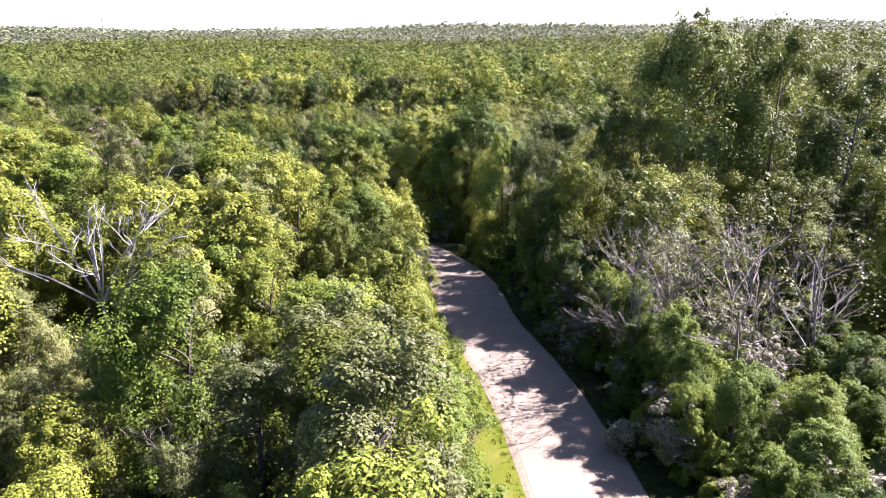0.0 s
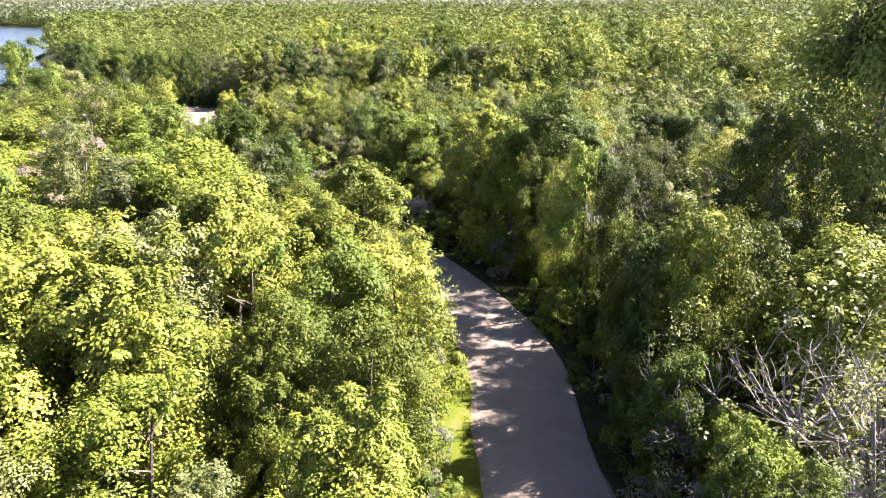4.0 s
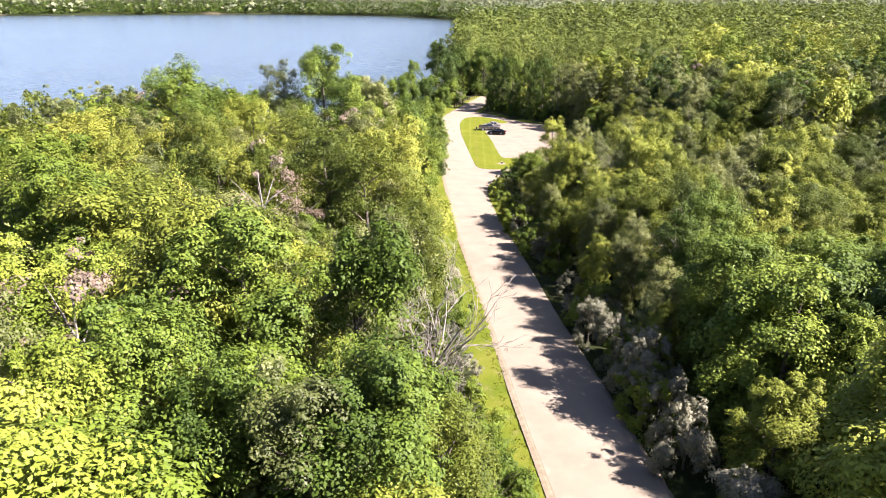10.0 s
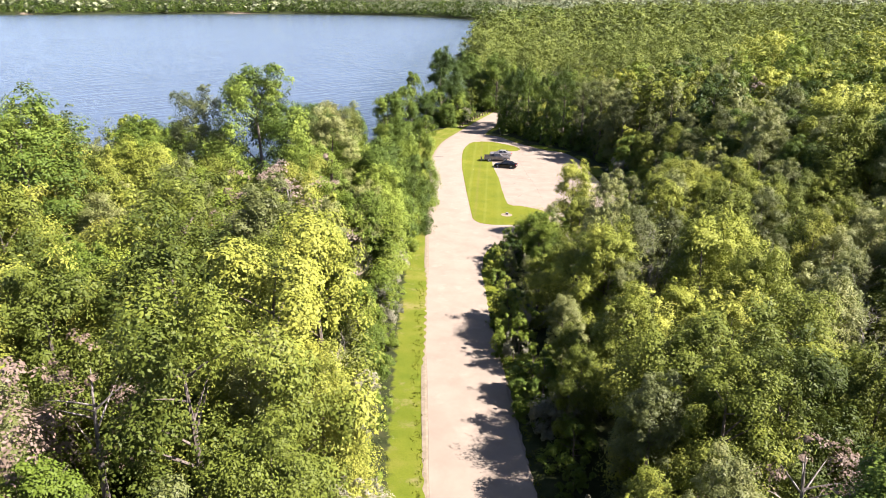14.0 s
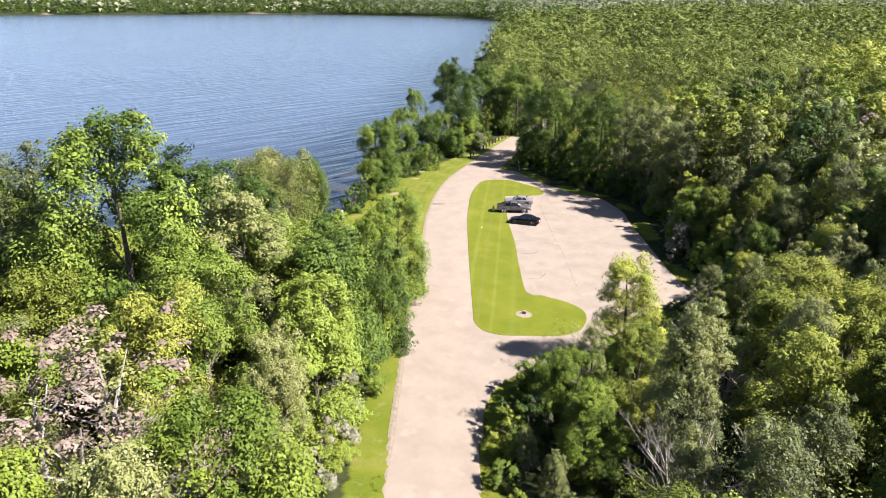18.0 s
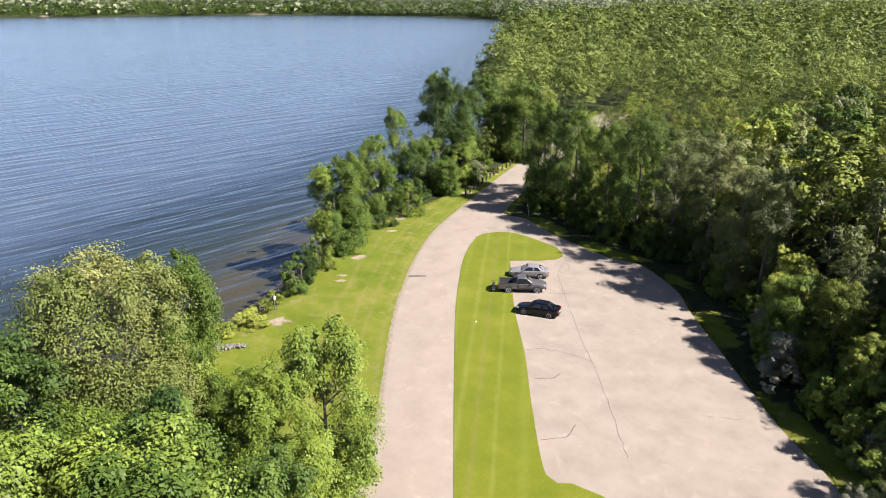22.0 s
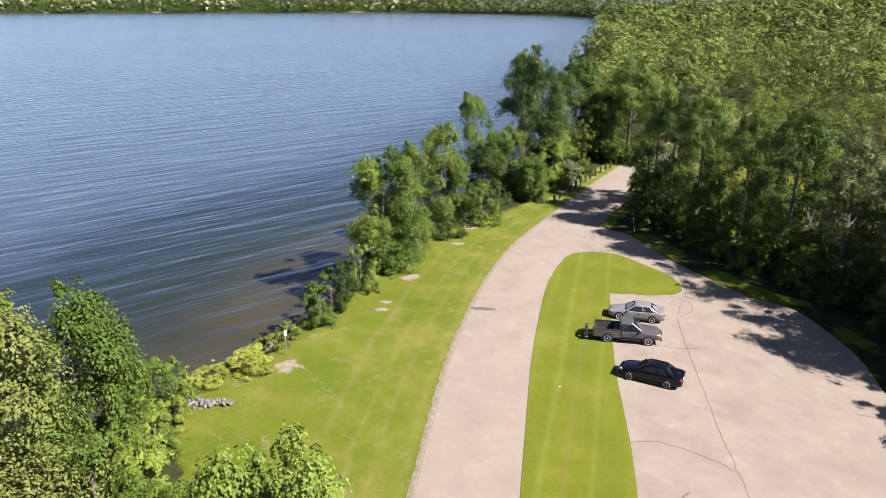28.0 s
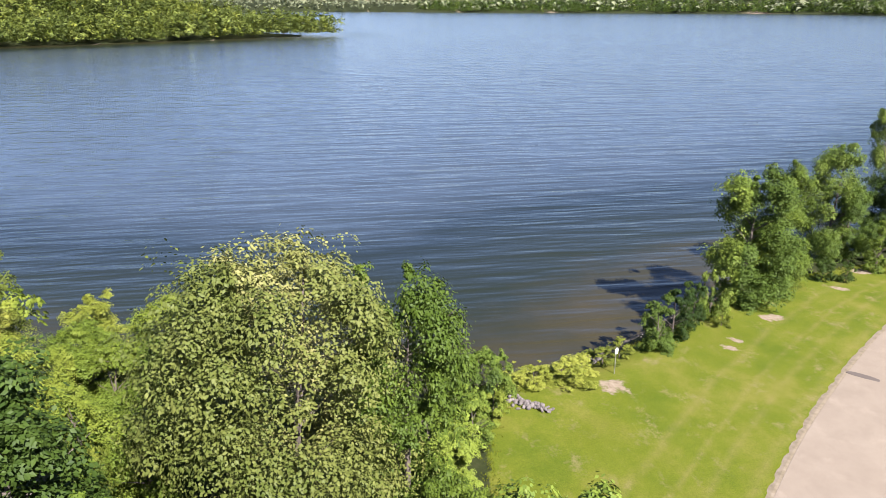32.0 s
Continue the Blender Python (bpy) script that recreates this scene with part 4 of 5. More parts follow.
# ---- the wood ----
def clearings(x, y, margin):
    """Whether a tree may stand there."""
    d, _ = to_road(x, y)
    ok = (to_land(x, y) > 1.5) & ((d < -7.6 - margin) | (d > 6.2 + margin))
    ok &= outside_by(LOT_OUTLINE, x, y) > 4.6 + margin
    ok &= (d < -8.8) | (d > 0) | (y < 98)
    ok &= outside_by(ISLAND, x, y) > 3
    ok &= outside_by(LAWN, x, y) > 1.0 + margin
    ok &= ~((x < -109.5) & (y > 166) & (y < 252) & (d < 0)) & ~((x < -99) & (y > 175.5) & (y < 200) & (d < 0))
    return ok


def in_view(x, y):
    """Whether the walk ever looks that way."""
    seen = np.zeros(len(x), bool)
    for r in ROWS[::2]:
        a = radians(r[4])
        f, s = -(x - r[1]) * math.sin(a) + (y - r[2]) * math.cos(a), (x - r[1]) * math.cos(a) + (y - r[2]) * math.sin(a)
        seen |= (f > 0) & (np.abs(s) < f * 0.74 + 8)
    return seen


PATHLINE = np.array([(r[1], r[2]) for r in ROWS[::2]])


def scatter(seed, x0, x1, y0, y1, step):
    rng = np.random.RandomState(seed)
    a, b = np.meshgrid(np.arange(x0, x1, step), np.arange(y0, y1, step * 0.87))
    a = a + (np.arange(a.shape[0])[:, None] % 2) * step / 2
    a = a.ravel() + (rng.rand(a.size) - 0.5) * step * 0.75
    b = b.ravel() + (rng.rand(b.size) - 0.5) * step * 0.75
    return a, b, rng


tx, ty, rng = scatter(5, -170, 130, -40, 330, 5.0)
ok = clearings(tx, ty, 0.0)
for x, y, r in TAKEN:
    ok &= np.hypot(tx - x, ty - y) > r + 1.2
tx, ty = tx[ok], ty[ok]
near = np.min(np.hypot(tx[:, None] - PATHLINE[None, :, 0], ty[:, None] - PATHLINE[None, :, 1]), axis=1)
dr, _ = to_road(tx, ty)
tz = height(tx, ty)
counts = {}
mid_trees = []
order = np.argsort(np.where((tx < -85) & (ty > 220), near * 0.45, near))
shore_d = to_land(tx, ty)
lot_d = outside_by(LOT_OUTLINE, tx, ty)
seen = in_view(tx, ty)
for i in order:
    x, y, q = tx[i], ty[i], rng.rand(6)
    left = dr[i] < 0
    patch = waves(np.array([x]), np.array([y]), 34, 17)[0]
    if left:
        kind = "maple" if q[0] < 0.5 else "cottonwood" if q[0] < 0.6 else "locust" if q[0] < 0.76 else "oak" if q[0] < 0.87 else "poplar"
        h = 9.0 + 9.0 * q[1] + 1.5 * patch
        if y < 62:
            kind = ("maple" if q[0] < 0.30 else "locust" if q[0] < 0.5 else "poplar") if y < 44 else "maple" if q[0] < 0.70 else "locust" if q[0] < 0.88 else "poplar"
            h = 9.5 + 6.5 * q[1] + patch
        if y > 95:
            kind = "poplar" if q[0] < 0.36 else "oak" if q[0] < 0.80 else "maple" if q[0] < 0.86 else "locust"
            h = 10 + 7.5 * q[1]
    else:
        kind = "oak" if q[0] < 0.45 else "maple" if q[0] < 0.8 else "poplar"
        h = 8 + 7.0 * q[1] + 1.5 * patch
        if y > 195:
            kind, h = ("cottonwood" if q[0] < 0.62 else "oak" if q[0] < 0.8 else "poplar"), 12.5 + 7.5 * q[1]
            if x > -96:
                kind = "poplar" if q[0] < 0.5 else "maple" if q[0] < 0.75 else "cottonwood"
        elif y > 120:
            h = 10 + 4 * q[1]
            if y > 150:
                kind = "poplar" if q[0] < 0.4 else "maple" if q[0] < 0.78 else "oak"
        elif y < 45:
            kind, h = ("olive" if q[0] < 0.3 else "locust" if q[0] < 0.6 else "maple"), 8 + 4 * q[1]
    if not left and 92 < y < 128:
        kind = "cottonwood" if q[0] < 0.45 else "bushy" if q[0] < 0.8 else "oak"
    if rng.rand() < 0.07:
        continue
    if abs(dr[i]) < 10.5:
        h *= 0.78
    if lot_d[i] < 14:
        h *= (0.45 if x > -88 and y < 193 else 0.85) if y < 222 else 0.9
    if -100 < x and 193 < y < 226 and lot_d[i] < 24 and not left:
        h = min(h, 1.5 + 0.85 * lot_d[i] + 2.0 * q[4])
    if x < -99 and y > 138:
        h = min(h, 15.5 if y < 148 else 7.5)
    if x < -98 and y > 152 and left:
        kind = "locust" if q[0] < 0.75 else "maple"
    if shore_d[i] < 8:
        h = min(h, 11)
    if 12 < x < 33 and 24 < y < 61 and not left:
        kind, h = ("olive" if q[0] < 0.3 else "bushy" if q[0] < 0.7 else "locust"), 5.0 + 3.5 * q[1]
    if -26 < x < -7 and 16 < y < 40:
        h = min(h, 8.5 + 2 * q[1])
    if not left and 44 < y < 101 and 6 < dr[i] < 22 and x < 12.5:
        h = (11.0 if dr[i] < 8.5 else 15.5 if dr[i] < 13 else 13.5) + 3.0 * q[1]
        kind = "bushy" if dr[i] < 10 else kind
    elif abs(dr[i]) < 11 and not left or lot_d[i] < 9:
        kind = ("bushy" if q[0] < 0.7 else kind) if x < -96 or y < 100 else ("bushy" if q[0] < 0.25 else "poplar" if q[0] < 0.6 else "maple")
    if q[2] < 0.035 and near[i] < 90:
        kind = "bare"
    elif q[2] < 0.06 and near[i] < 90 and not (x < -90 and y > 140):
        kind = "dry"
    if not left and 98 < y < 200:
        h = min(h, max(2.5, (dr[i] - 1.4) / 0.89 * (0.9 + 0.35 * q[4])))
    if kind == "olive":
        h = 4 + 3 * q[1]
    limit = 40 if kind == "bare" else 30 if kind == "dry" else 299
    if (near[i] < 30 or (seen[i] and near[i] < 125)) and counts.get(kind, 0) < limit:
        counts[kind] = counts.get(kind, 0) + 1
        if kind == "bare":
            plant_bare(x, y, h, q[3] * 6.28, int(q[4] * 4), (q[5] - 0.5) * 0.2, 1.1)
        else:
            KINDS[kind].plant(x, y, h, q[3] * 6.28, int(q[4] * 12), near[i] < 52, tz[i], 0.9 + 0.35 * q[5], "", KINDS[kind].name.replace("_", " ") + "s of the wood")
    elif (seen[i] or near[i] < 48) and q[5] < 0.62:
        mid_trees.append((x, y, tz[i], h * (0.85 + 0.45 * q[1]), kind if kind in ("maple", "oak", "poplar") else "oak", q[3] * 6.28))
# shrubs along the wood's edges
ex, ey, rng = scatter(9, -150, 20, 20, 260, 2.3)
d, _ = to_road(ex, ey)
lo_ = outside_by(LOT_OUTLINE, ex, ey)
la_ = outside_by(LAWN, ex, ey)
edge_ok = (((d < np.where(ey > 98, -7.0, -6.0)) & (d > -9.5)) | ((d > 4.6) & (d < 7.0)) | ((lo_ > 2.6) & (lo_ < 6.0))) & (lo_ > 2.2) & (la_ > 0.8) & (outside_by(ISLAND, ex, ey) > 3) & (to_land(ex, ey) > 1.5) & ~((d > -6.0) & (d < 4.6)) & ~((lo_ < 7) & (ey > 212) & (ex < -84))
for x, y, _ in TAKEN[:40]:
    edge_ok &= np.hypot(ex - x, ey - y) > 1.5
ez = height(ex, ey)
pick = [i for i in np.nonzero(edge_ok)[0] if rng.rand() < 0.8]
for i in pick[:430]:
    q = rng.rand(5)
    kind = "olive" if q[0] < (0.25 if d[i] > 0 else 0.3) else "bush" if q[0] < 0.55 and d[i] > 0 else "shrub"
    KINDS[kind].plant(ex[i], ey[i], 1.8 + 2.6 * q[1], q[2] * 6.28, int(q[3] * 9), True, ez[i], 0.9 + 0.4 * q[4], "", "shrubs along the road")


bx, by, rng = scatter(19, -150, -60, 185, 262, 2.6)
lo_ = outside_by(LOT_OUTLINE, bx, by)
d, _ = to_road(bx, by)
bz = height(bx, by)
for i in np.nonzero((lo_ > 4.2) & (lo_ < 9.5) & (d > 5.5) & (by > 190))[0]:
    q = rng.rand(5)
    KINDS["bush" if q[0] < 0.6 else "shrub"].plant(bx[i], by[i], 2.0 + 3.4 * q[1], q[2] * 6.28, int(q[3] * 9), True, bz[i], 0.9 + 0.4 * q[4], "", "undergrowth behind the lot")


gx_, gy_, rng = scatter(12, 12, 33, 26, 62, 3.1)
d, _ = to_road(gx_, gy_)
gz_ = height(gx_, gy_)
for i in np.nonzero(d > 5.2)[0]:
    q = rng.rand(5)
    KINDS["olive" if q[0] < 0.3 else "shrub"].plant(gx_[i], gy_[i], 2.5 + 2.5 * q[1], q[2] * 6.28, int(q[3] * 9), True, gz_[i], 1.0 + 0.4 * q[4], "", "undergrowth below the dead trees")


# ---- farther woods, as stuff ----
def low_tree(seed, kind, part_of, count, size, up=0.5):
    rng = np.random.RandomState(seed)
    c, r, o = crown_clumps(rng, kind, 14.0, part_of)
    v, t = joined([leaves(rng, c, r, o, count, size, 0.1, 0.13, 14, True, up), hidden_leaves(rng, c, r, count // 4, size * 1.2)])
    v = v.reshape(-1, 3, 3)
    v = v[v[:, :, 2].mean(1) > 3.6].reshape(-1, 3)
    return v, np.arange(len(v)).reshape(-1, 3)


def forest(name, label, trees, models, material, wide=1.2):
    """Joins trees (x, y, z, height, model, turn) into one mesh."""
    vs, ts, k = [], [], 0
    for x, y, z, h, model, turn in trees:
        v, t = models[model]
        c, s, f = math.cos(turn), math.sin(turn), h / 14
        vs.append(np.stack([(v[:, 0] * c - v[:, 1] * s) * f * wide + x, (v[:, 0] * s + v[:, 1] * c) * f * wide + y, v[:, 2] * f + z], 1).astype(np.float32))
        ts.append(t + k)
        k += len(v)
    return tagged(new(name, mesh_of(name, np.concatenate(vs), np.concatenate(ts), [material])), label, "woods", kind="stuff")


for kind in ("maple", "oak", "poplar"):
    models = [low_tree(200 + j, kind, 0.9, 2700, 0.24) for j in range(3)]
    forest("woods", "leafy %s wood behind the road" % kind, [(x, y, z, h, i % 3, a) for i, (x, y, z, h, k, a) in enumerate(mid_trees) if k == kind], models, LEAF["dense" if kind == "poplar" else kind])


def belt(seed, r0, r1, step, models, name, label, hmin, hmax, material):
    x, y, rng = scatter(seed, -r1 - 60, r1, -r1 * 0.45, r1 + 150, step)
    far = np.hypot(x + 40, y - 110)
    box = (x > -170) & (x < 130) & (y > -40) & (y < 330)
    m = (far >= r0) & (far < r1) & ~box & in_view(x, y)
    x, y = x[m], y[m]
    s = to_land(x, y)
    x, y = x[s > 2], y[s > 2]
    z = height(x, y)
    h = hmin + (hmax - hmin) * rng.rand(len(x)) ** 1.25 + 3.0 * waves(x, y, 32, 4)
    a = rng.rand(len(x)) * 6.28
    return forest(name, label, [(x[i], y[i], z[i], h[i], i % len(models), a[i]) for i in range(len(x))], models, material)


belt(31, 0, 310, 8.2, [low_tree(300 + j, ("maple", "oak", "cottonwood")[j % 3], 0.75, 2100, 0.28) for j in range(6)], "woods", "dense green wood beyond the road", 9, 21, LEAF["wood"])
belt(35, 310, 420, 8.4, [low_tree(305 + j, ("maple", "oak", "cottonwood")[j % 3], 0.5, 750, 0.50) for j in range(6)], "woods", "dense green wood farther beyond the road", 9, 22, LEAF["wood"])
belt(32, 420, 950, 10.0, [low_tree(310 + j, ("oak", "maple")[j % 2], 0.32, 170, 1.0, 0.65) for j in range(6)], "far_woods", "distant green woods on rising ground", 11, 24, LEAF["wood"])
# Haze is painted into these leaves; facing upward also flattens their shading.
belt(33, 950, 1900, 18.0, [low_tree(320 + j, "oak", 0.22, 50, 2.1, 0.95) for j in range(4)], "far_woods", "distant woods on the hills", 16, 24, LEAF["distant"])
belt(34, 1900, 3600, 38.0, [low_tree(330 + j, "oak", 0.16, 26, 3.6, 1.0) for j in range(4)], "far_woods", "wooded hills on the horizon with haze in the leaf colour", 22, 32, LEAF["distant"])


# the far shore of the lake, where the water ends
fx, fy, rng = scatter(43, -2560, -300, 430, 1420, 10.0)
s_ = outside_by(LAKE, fx, fy)
m = (s_ > 0) & (s_ < 75) & (np.hypot(fx + 40, fy - 110) > 640)
fx, fy = fx[m], fy[m]
fz = height(fx, fy)
models = [low_tree(350 + j, ("oak", "maple")[j % 2], 0.22, 60, 1.9) for j in range(4)]
forest("far_woods", "wooded far shore of the lake", [(fx[i], fy[i], fz[i], (9 if s_[m][i] < 14 else 15) + 9 * rng.rand(), i % 4, i * 1.3) for i in range(len(fx))], models, LEAF["dense"], 1.1)


px, py, rng = scatter(41, -1000, -560, -260, 200, 8.0)
po_ = outside_by(PENINSULA, px, py)
m = (po_ < -4) & (po_ > -110)
px, py = px[m], py[m]
pz = height(px, py)
models = [low_tree(340 + j, ("oak", "maple")[j % 2], 0.3, 240, 1.0) for j in range(4)]
forest("woods", "green wood on the peninsula across the water", [(px[i], py[i], pz[i], 10 + 12 * rng.rand(), i % 4, i * 1.7) for i in range(len(px))], models, LEAF["oak"], 1.05)


# rough grass along the edges of road, lawn and island
def grass_blades(name, label, spots, seed, tall):
    rng = np.random.RandomState(seed)
    spots = np.asarray(spots)
    c = np.repeat(spots, 7, axis=0) + np.column_stack([rng.normal(size=(len(spots) * 7, 2)) * 0.10, np.zeros(len(spots) * 7)])
    a = rng.rand(len(c)) * 6.283
    d = np.column_stack([np.cos(a), np.sin(a), np.zeros(len(c))])
    h = tall * (0.4 + 0.9 * rng.rand(len(c), 1))
    tip = c + np.column_stack([rng.normal(size=(len(c), 2)) * 0.3, np.ones(len(c))]) * h
    v = np.stack([c - d * 0.035, c + d * 0.035, tip], 1).reshape(-1, 3)
    return tagged(new(name, mesh_of(name, v, np.arange(len(v)).reshape(-1, 3), [TURF])), label, "grass", kind="stuff")


rng = np.random.RandomState(3)
spots = []
for i in range(len(LINE)):
    if 20 < LINE[i, 1] < 250:
        for _ in range(9):
            for side, a, b in ((-1, 3.75, 4.6), (1, 3.35, 4.2)):
                if side < 0 and LINE[i, 1] > 160:
                    continue
                o = side * rng.uniform(a, b)
                t = rng.uniform(-1, 1)
                x, y = LINE[i, 0] + LINE_RIGHT[i, 0] * o + LINE_DIR[i, 0] * t, LINE[i, 1] + LINE_RIGHT[i, 1] * o + LINE_DIR[i, 1] * t
                spots.append((x, y))
for outline, grow in ((LOT_OUTLINE[:20], 0.5), (LAWN[1:13], 0.0)):
    for p in smooth_line(np.array(outline, float), 0.3):
        for _ in range(3):
            spots.append((p[0] + rng.normal() * 0.25 + grow * 0.3, p[1] + rng.normal() * 0.25 + grow * 0.3))
spots = np.array(spots)
sz = height(spots[:, 0], spots[:, 1])
isl = inside(ISLAND, spots[:, 0], spots[:, 1])
lot_in = inside(LOT_OUTLINE, spots[:, 0], spots[:, 1])
good = ~isl & ~lot_in
sz = np.where(isl, 0.06, sz)
grass_blades("rough_grass", "unmown grass tufts along the pavement edges", np.column_stack([spots, sz])[good], 4, 0.11)


# ---- cars ----
def paint(name, colour, metal=0.0, rough=0.28):
    m = mat(name, colour, rough, metal, 0.5)
    m.node_tree.nodes["Principled BSDF"].inputs["Coat Weight"].default_value = 0.25
    n = Nodes(m)
    n.link(n.ramp(n.noise(n.pos(), 3.0, 4.0), [(0.3, tuple(c * 0.85 for c in colour)), (0.7, colour)]), n.bsdf.inputs["Base Color"])
    return m


SILVER = paint("silver_paint", (0.2035, 0.1953, 0.1815), 0.3, 0.35)
BLACK = paint("black_paint", (0.002, 0.002, 0.0025), 0.0, 0.1)
BLACK.node_tree.nodes["Principled BSDF"].inputs["Coat Weight"].default_value = 0.0
BLACK.node_tree.nodes["Principled BSDF"].inputs["Specular IOR Level"].default_value = 0.35
GREY = paint("grey_paint", (0.085, 0.078, 0.072), 0.3, 0.32)
GLASS = mat("tinted_glass", (0.012, 0.014, 0.016), 0.06, 0, 0.6)
TYRE = mat("tyre_rubber", (0.018, 0.018, 0.018), 0.85)
RIM = mat("alloy_rim", (0.50, 0.50, 0.49), 0.4, 0.3)
PLASTIC = mat("black_plastic", (0.015, 0.015, 0.016), 0.6)
LAMP = mat("headlamp_glass", (0.22, 0.23, 0.235), 0.12, 0.2)
TAIL = mat("tail_lamp_glass", (0.42, 0.012, 0.010), 0.2)
WHITE = mat("white_paint", (0.78, 0.78, 0.76), 0.6)
BLUE = mat("blue_plastic", (0.02, 0.04, 0.16), 0.4)
STEEL = mat("galvanised_steel", (0.42, 0.42, 0.41), 0.45, 0.8)


def loft(sections, cap=True):
    """A smooth skin through sections (x, half outline of (y, z) from bottom middle to top middle), mirrored in y."""
    flat = np.array([[x] + [c for yz in half for c in yz] for x, half in sections], float)
    rows = []
    for a in range(len(flat) - 1):
        p0, p1, p2, p3 = flat[max(a - 1, 0)], flat[a], flat[a + 1], flat[min(a + 2, len(flat) - 1)]
        for t in (0, 0.25, 0.5, 0.75):
            m1, m2 = (p2 - p0) * 0.4, (p3 - p1) * 0.4
            rows.append((2 * t ** 3 - 3 * t * t + 1) * p1 + (t ** 3 - 2 * t * t + t) * m1 + (3 * t * t - 2 * t ** 3) * p2 + (t ** 3 - t * t) * m2)
    rows.append(flat[-1])
    bm = bmesh.new()
    rings = []
    for r in rows:
        half = [(r[0], max(0.0, r[k]), r[k + 1]) for k in range(1, len(r), 2)]
        side = [half[0]]
        for k in range(1, len(half) - 1):
            a, b, c = (np.array(half[k + e]) for e in (-1, 0, 1))
            side += [tuple(b + (a - b) * 0.28), tuple(b * 0.72 + (a + c) * 0.14), tuple(b + (c - b) * 0.28)]
        side.append(half[-1])
        ring = [bm.verts.new(v) for v in side]
        ring += [bm.verts.new((x, -y, z)) for x, y, z in side[::-1] if y > 1e-6]
        rings.append(ring)
    k = len(rings[0])
    for a, b in zip(rings, rings[1:]):
        for i in range(k):
            bm.faces.new((a[i], a[(i + 1) % k], b[(i + 1) % k], b[i])).smooth = True
    if cap:
        bm.faces.new(rings[0])
        bm.faces.new(rings[-1])
    bmesh.ops.recalc_face_normals(bm, faces=bm.faces[:])
    return bm


def box(size, at, bevel=0.02, rot=None):
    bm = bmesh.new()
    bmesh.ops.create_cube(bm, size=1.0)
    for v in bm.verts:
        v.co = Vector((v.co.x * size[0], v.co.y * size[1], v.co.z * size[2]))
    if bevel:
        bmesh.ops.bevel(bm, geom=bm.edges[:], offset=min(bevel, min(size) * 0.4), segments=2, profile=0.6, affect="EDGES")
    m = Matrix.Translation(at) @ (rot.to_matrix().to_4x4() if rot else Matrix())
    bmesh.ops.transform(bm, matrix=m, verts=bm.verts[:])
    return bm


def panel(corners, thick=0.012):
    """A thin pane over four corners, standing proud by its thickness."""
    bm = bmesh.new()
    c = [Vector(p) for p in corners]
    nrm = (c[1] - c[0]).cross(c[3] - c[0]).normalized() * thick
    lo, hi = [bm.verts.new(p) for p in c], [bm.verts.new(p + nrm) for p in c]
    bm.faces.new(hi)
    bm.faces.new(lo[::-1])
    for i in range(4):
        bm.faces.new((lo[i], lo[(i + 1) % 4], hi[(i + 1) % 4], hi[i]))
    bmesh.ops.recalc_face_normals(bm, faces=bm.faces[:])
    return bm


def lathe(profile, axis_at, seg=20):
    """A turned shape about the y axis from (radius, y) pairs."""
    bm = bmesh.new()
    rings = []
    for r, y in profile:
        rings.append([bm.verts.new((axis_at[0] + r * math.cos(a * 2 * math.pi / seg), axis_at[1] + y, axis_at[2] + r * math.sin(a * 2 * math.pi / seg))) for a in range(seg)])
    for a, b in zip(rings, rings[1:]):
        for i in range(seg):
            bm.faces.new((a[i], a[(i + 1) % seg], b[(i + 1) % seg], b[i]))
    bm.faces.new(rings[0])
    bm.faces.new(rings[-1])
    bmesh.ops.recalc_face_normals(bm, faces=bm.faces[:])
    return bm


def wheel(parent, x, side, half_width, r, w=0.22):
    y = side * (half_width - w * 0.5 + 0.015)
    # The wheel well isn't cut: a flat black disc paints in its shade.
    part("wheel_arch", lathe([(r * 1.22, -0.015), (r * 1.22, 0.015)], (x, side * (half_width - 0.012), r * 1.04)), PLASTIC, parent)
    t = part("wheel", lathe([(r * 0.62, -w / 2), (r * 0.93, -w / 2), (r, -w * 0.32), (r, w * 0.32), (r * 0.93, w / 2), (r * 0.62, w / 2)], (x, y, r)), TYRE, parent)
    o = side * w * 0.5
    rim = part("rim", lathe([(r * 0.74, o - 0.01 * side), (r * 0.70, o + 0.012 * side), (r * 0.5, o - 0.02 * side), (r * 0.14, o), (r * 0.10, o + 0.014 * side)], (x, y, r), 20), RIM, t)
    for k in range(5):
        a = k * 2 * math.pi / 5
        # Black blocks on the solid rim stand for shade between the spokes.
        part("spoke_gap", box((r * 0.12, 0.012, r * 0.20), (x + math.cos(a) * r * 0.36, y + o + 0.004 * side, r + math.sin(a) * r * 0.36), 0.01, Euler((0, -a + math.pi / 2, 0))), PLASTIC, t)
    return t


def half_body(w, zb, belt, top):
    return [(0, zb), (w * 0.86, zb), (w * 0.97, zb + 0.12), (w, (zb + belt) * 0.5), (w * 0.985, belt - 0.08), (w * 0.93, belt), (w * 0.55, (belt + top) * 0.5 + 0.012), (0, top)]


def half_cabin(wb, zb, wt, zt):
    return [(0, zb), (wb, zb), (wt * 0.5 + wb * 0.5 + 0.015, (zb + zt) * 0.5), (wt, zt - 0.055), (wt * 0.86, zt - 0.01), (0, zt + 0.015)]


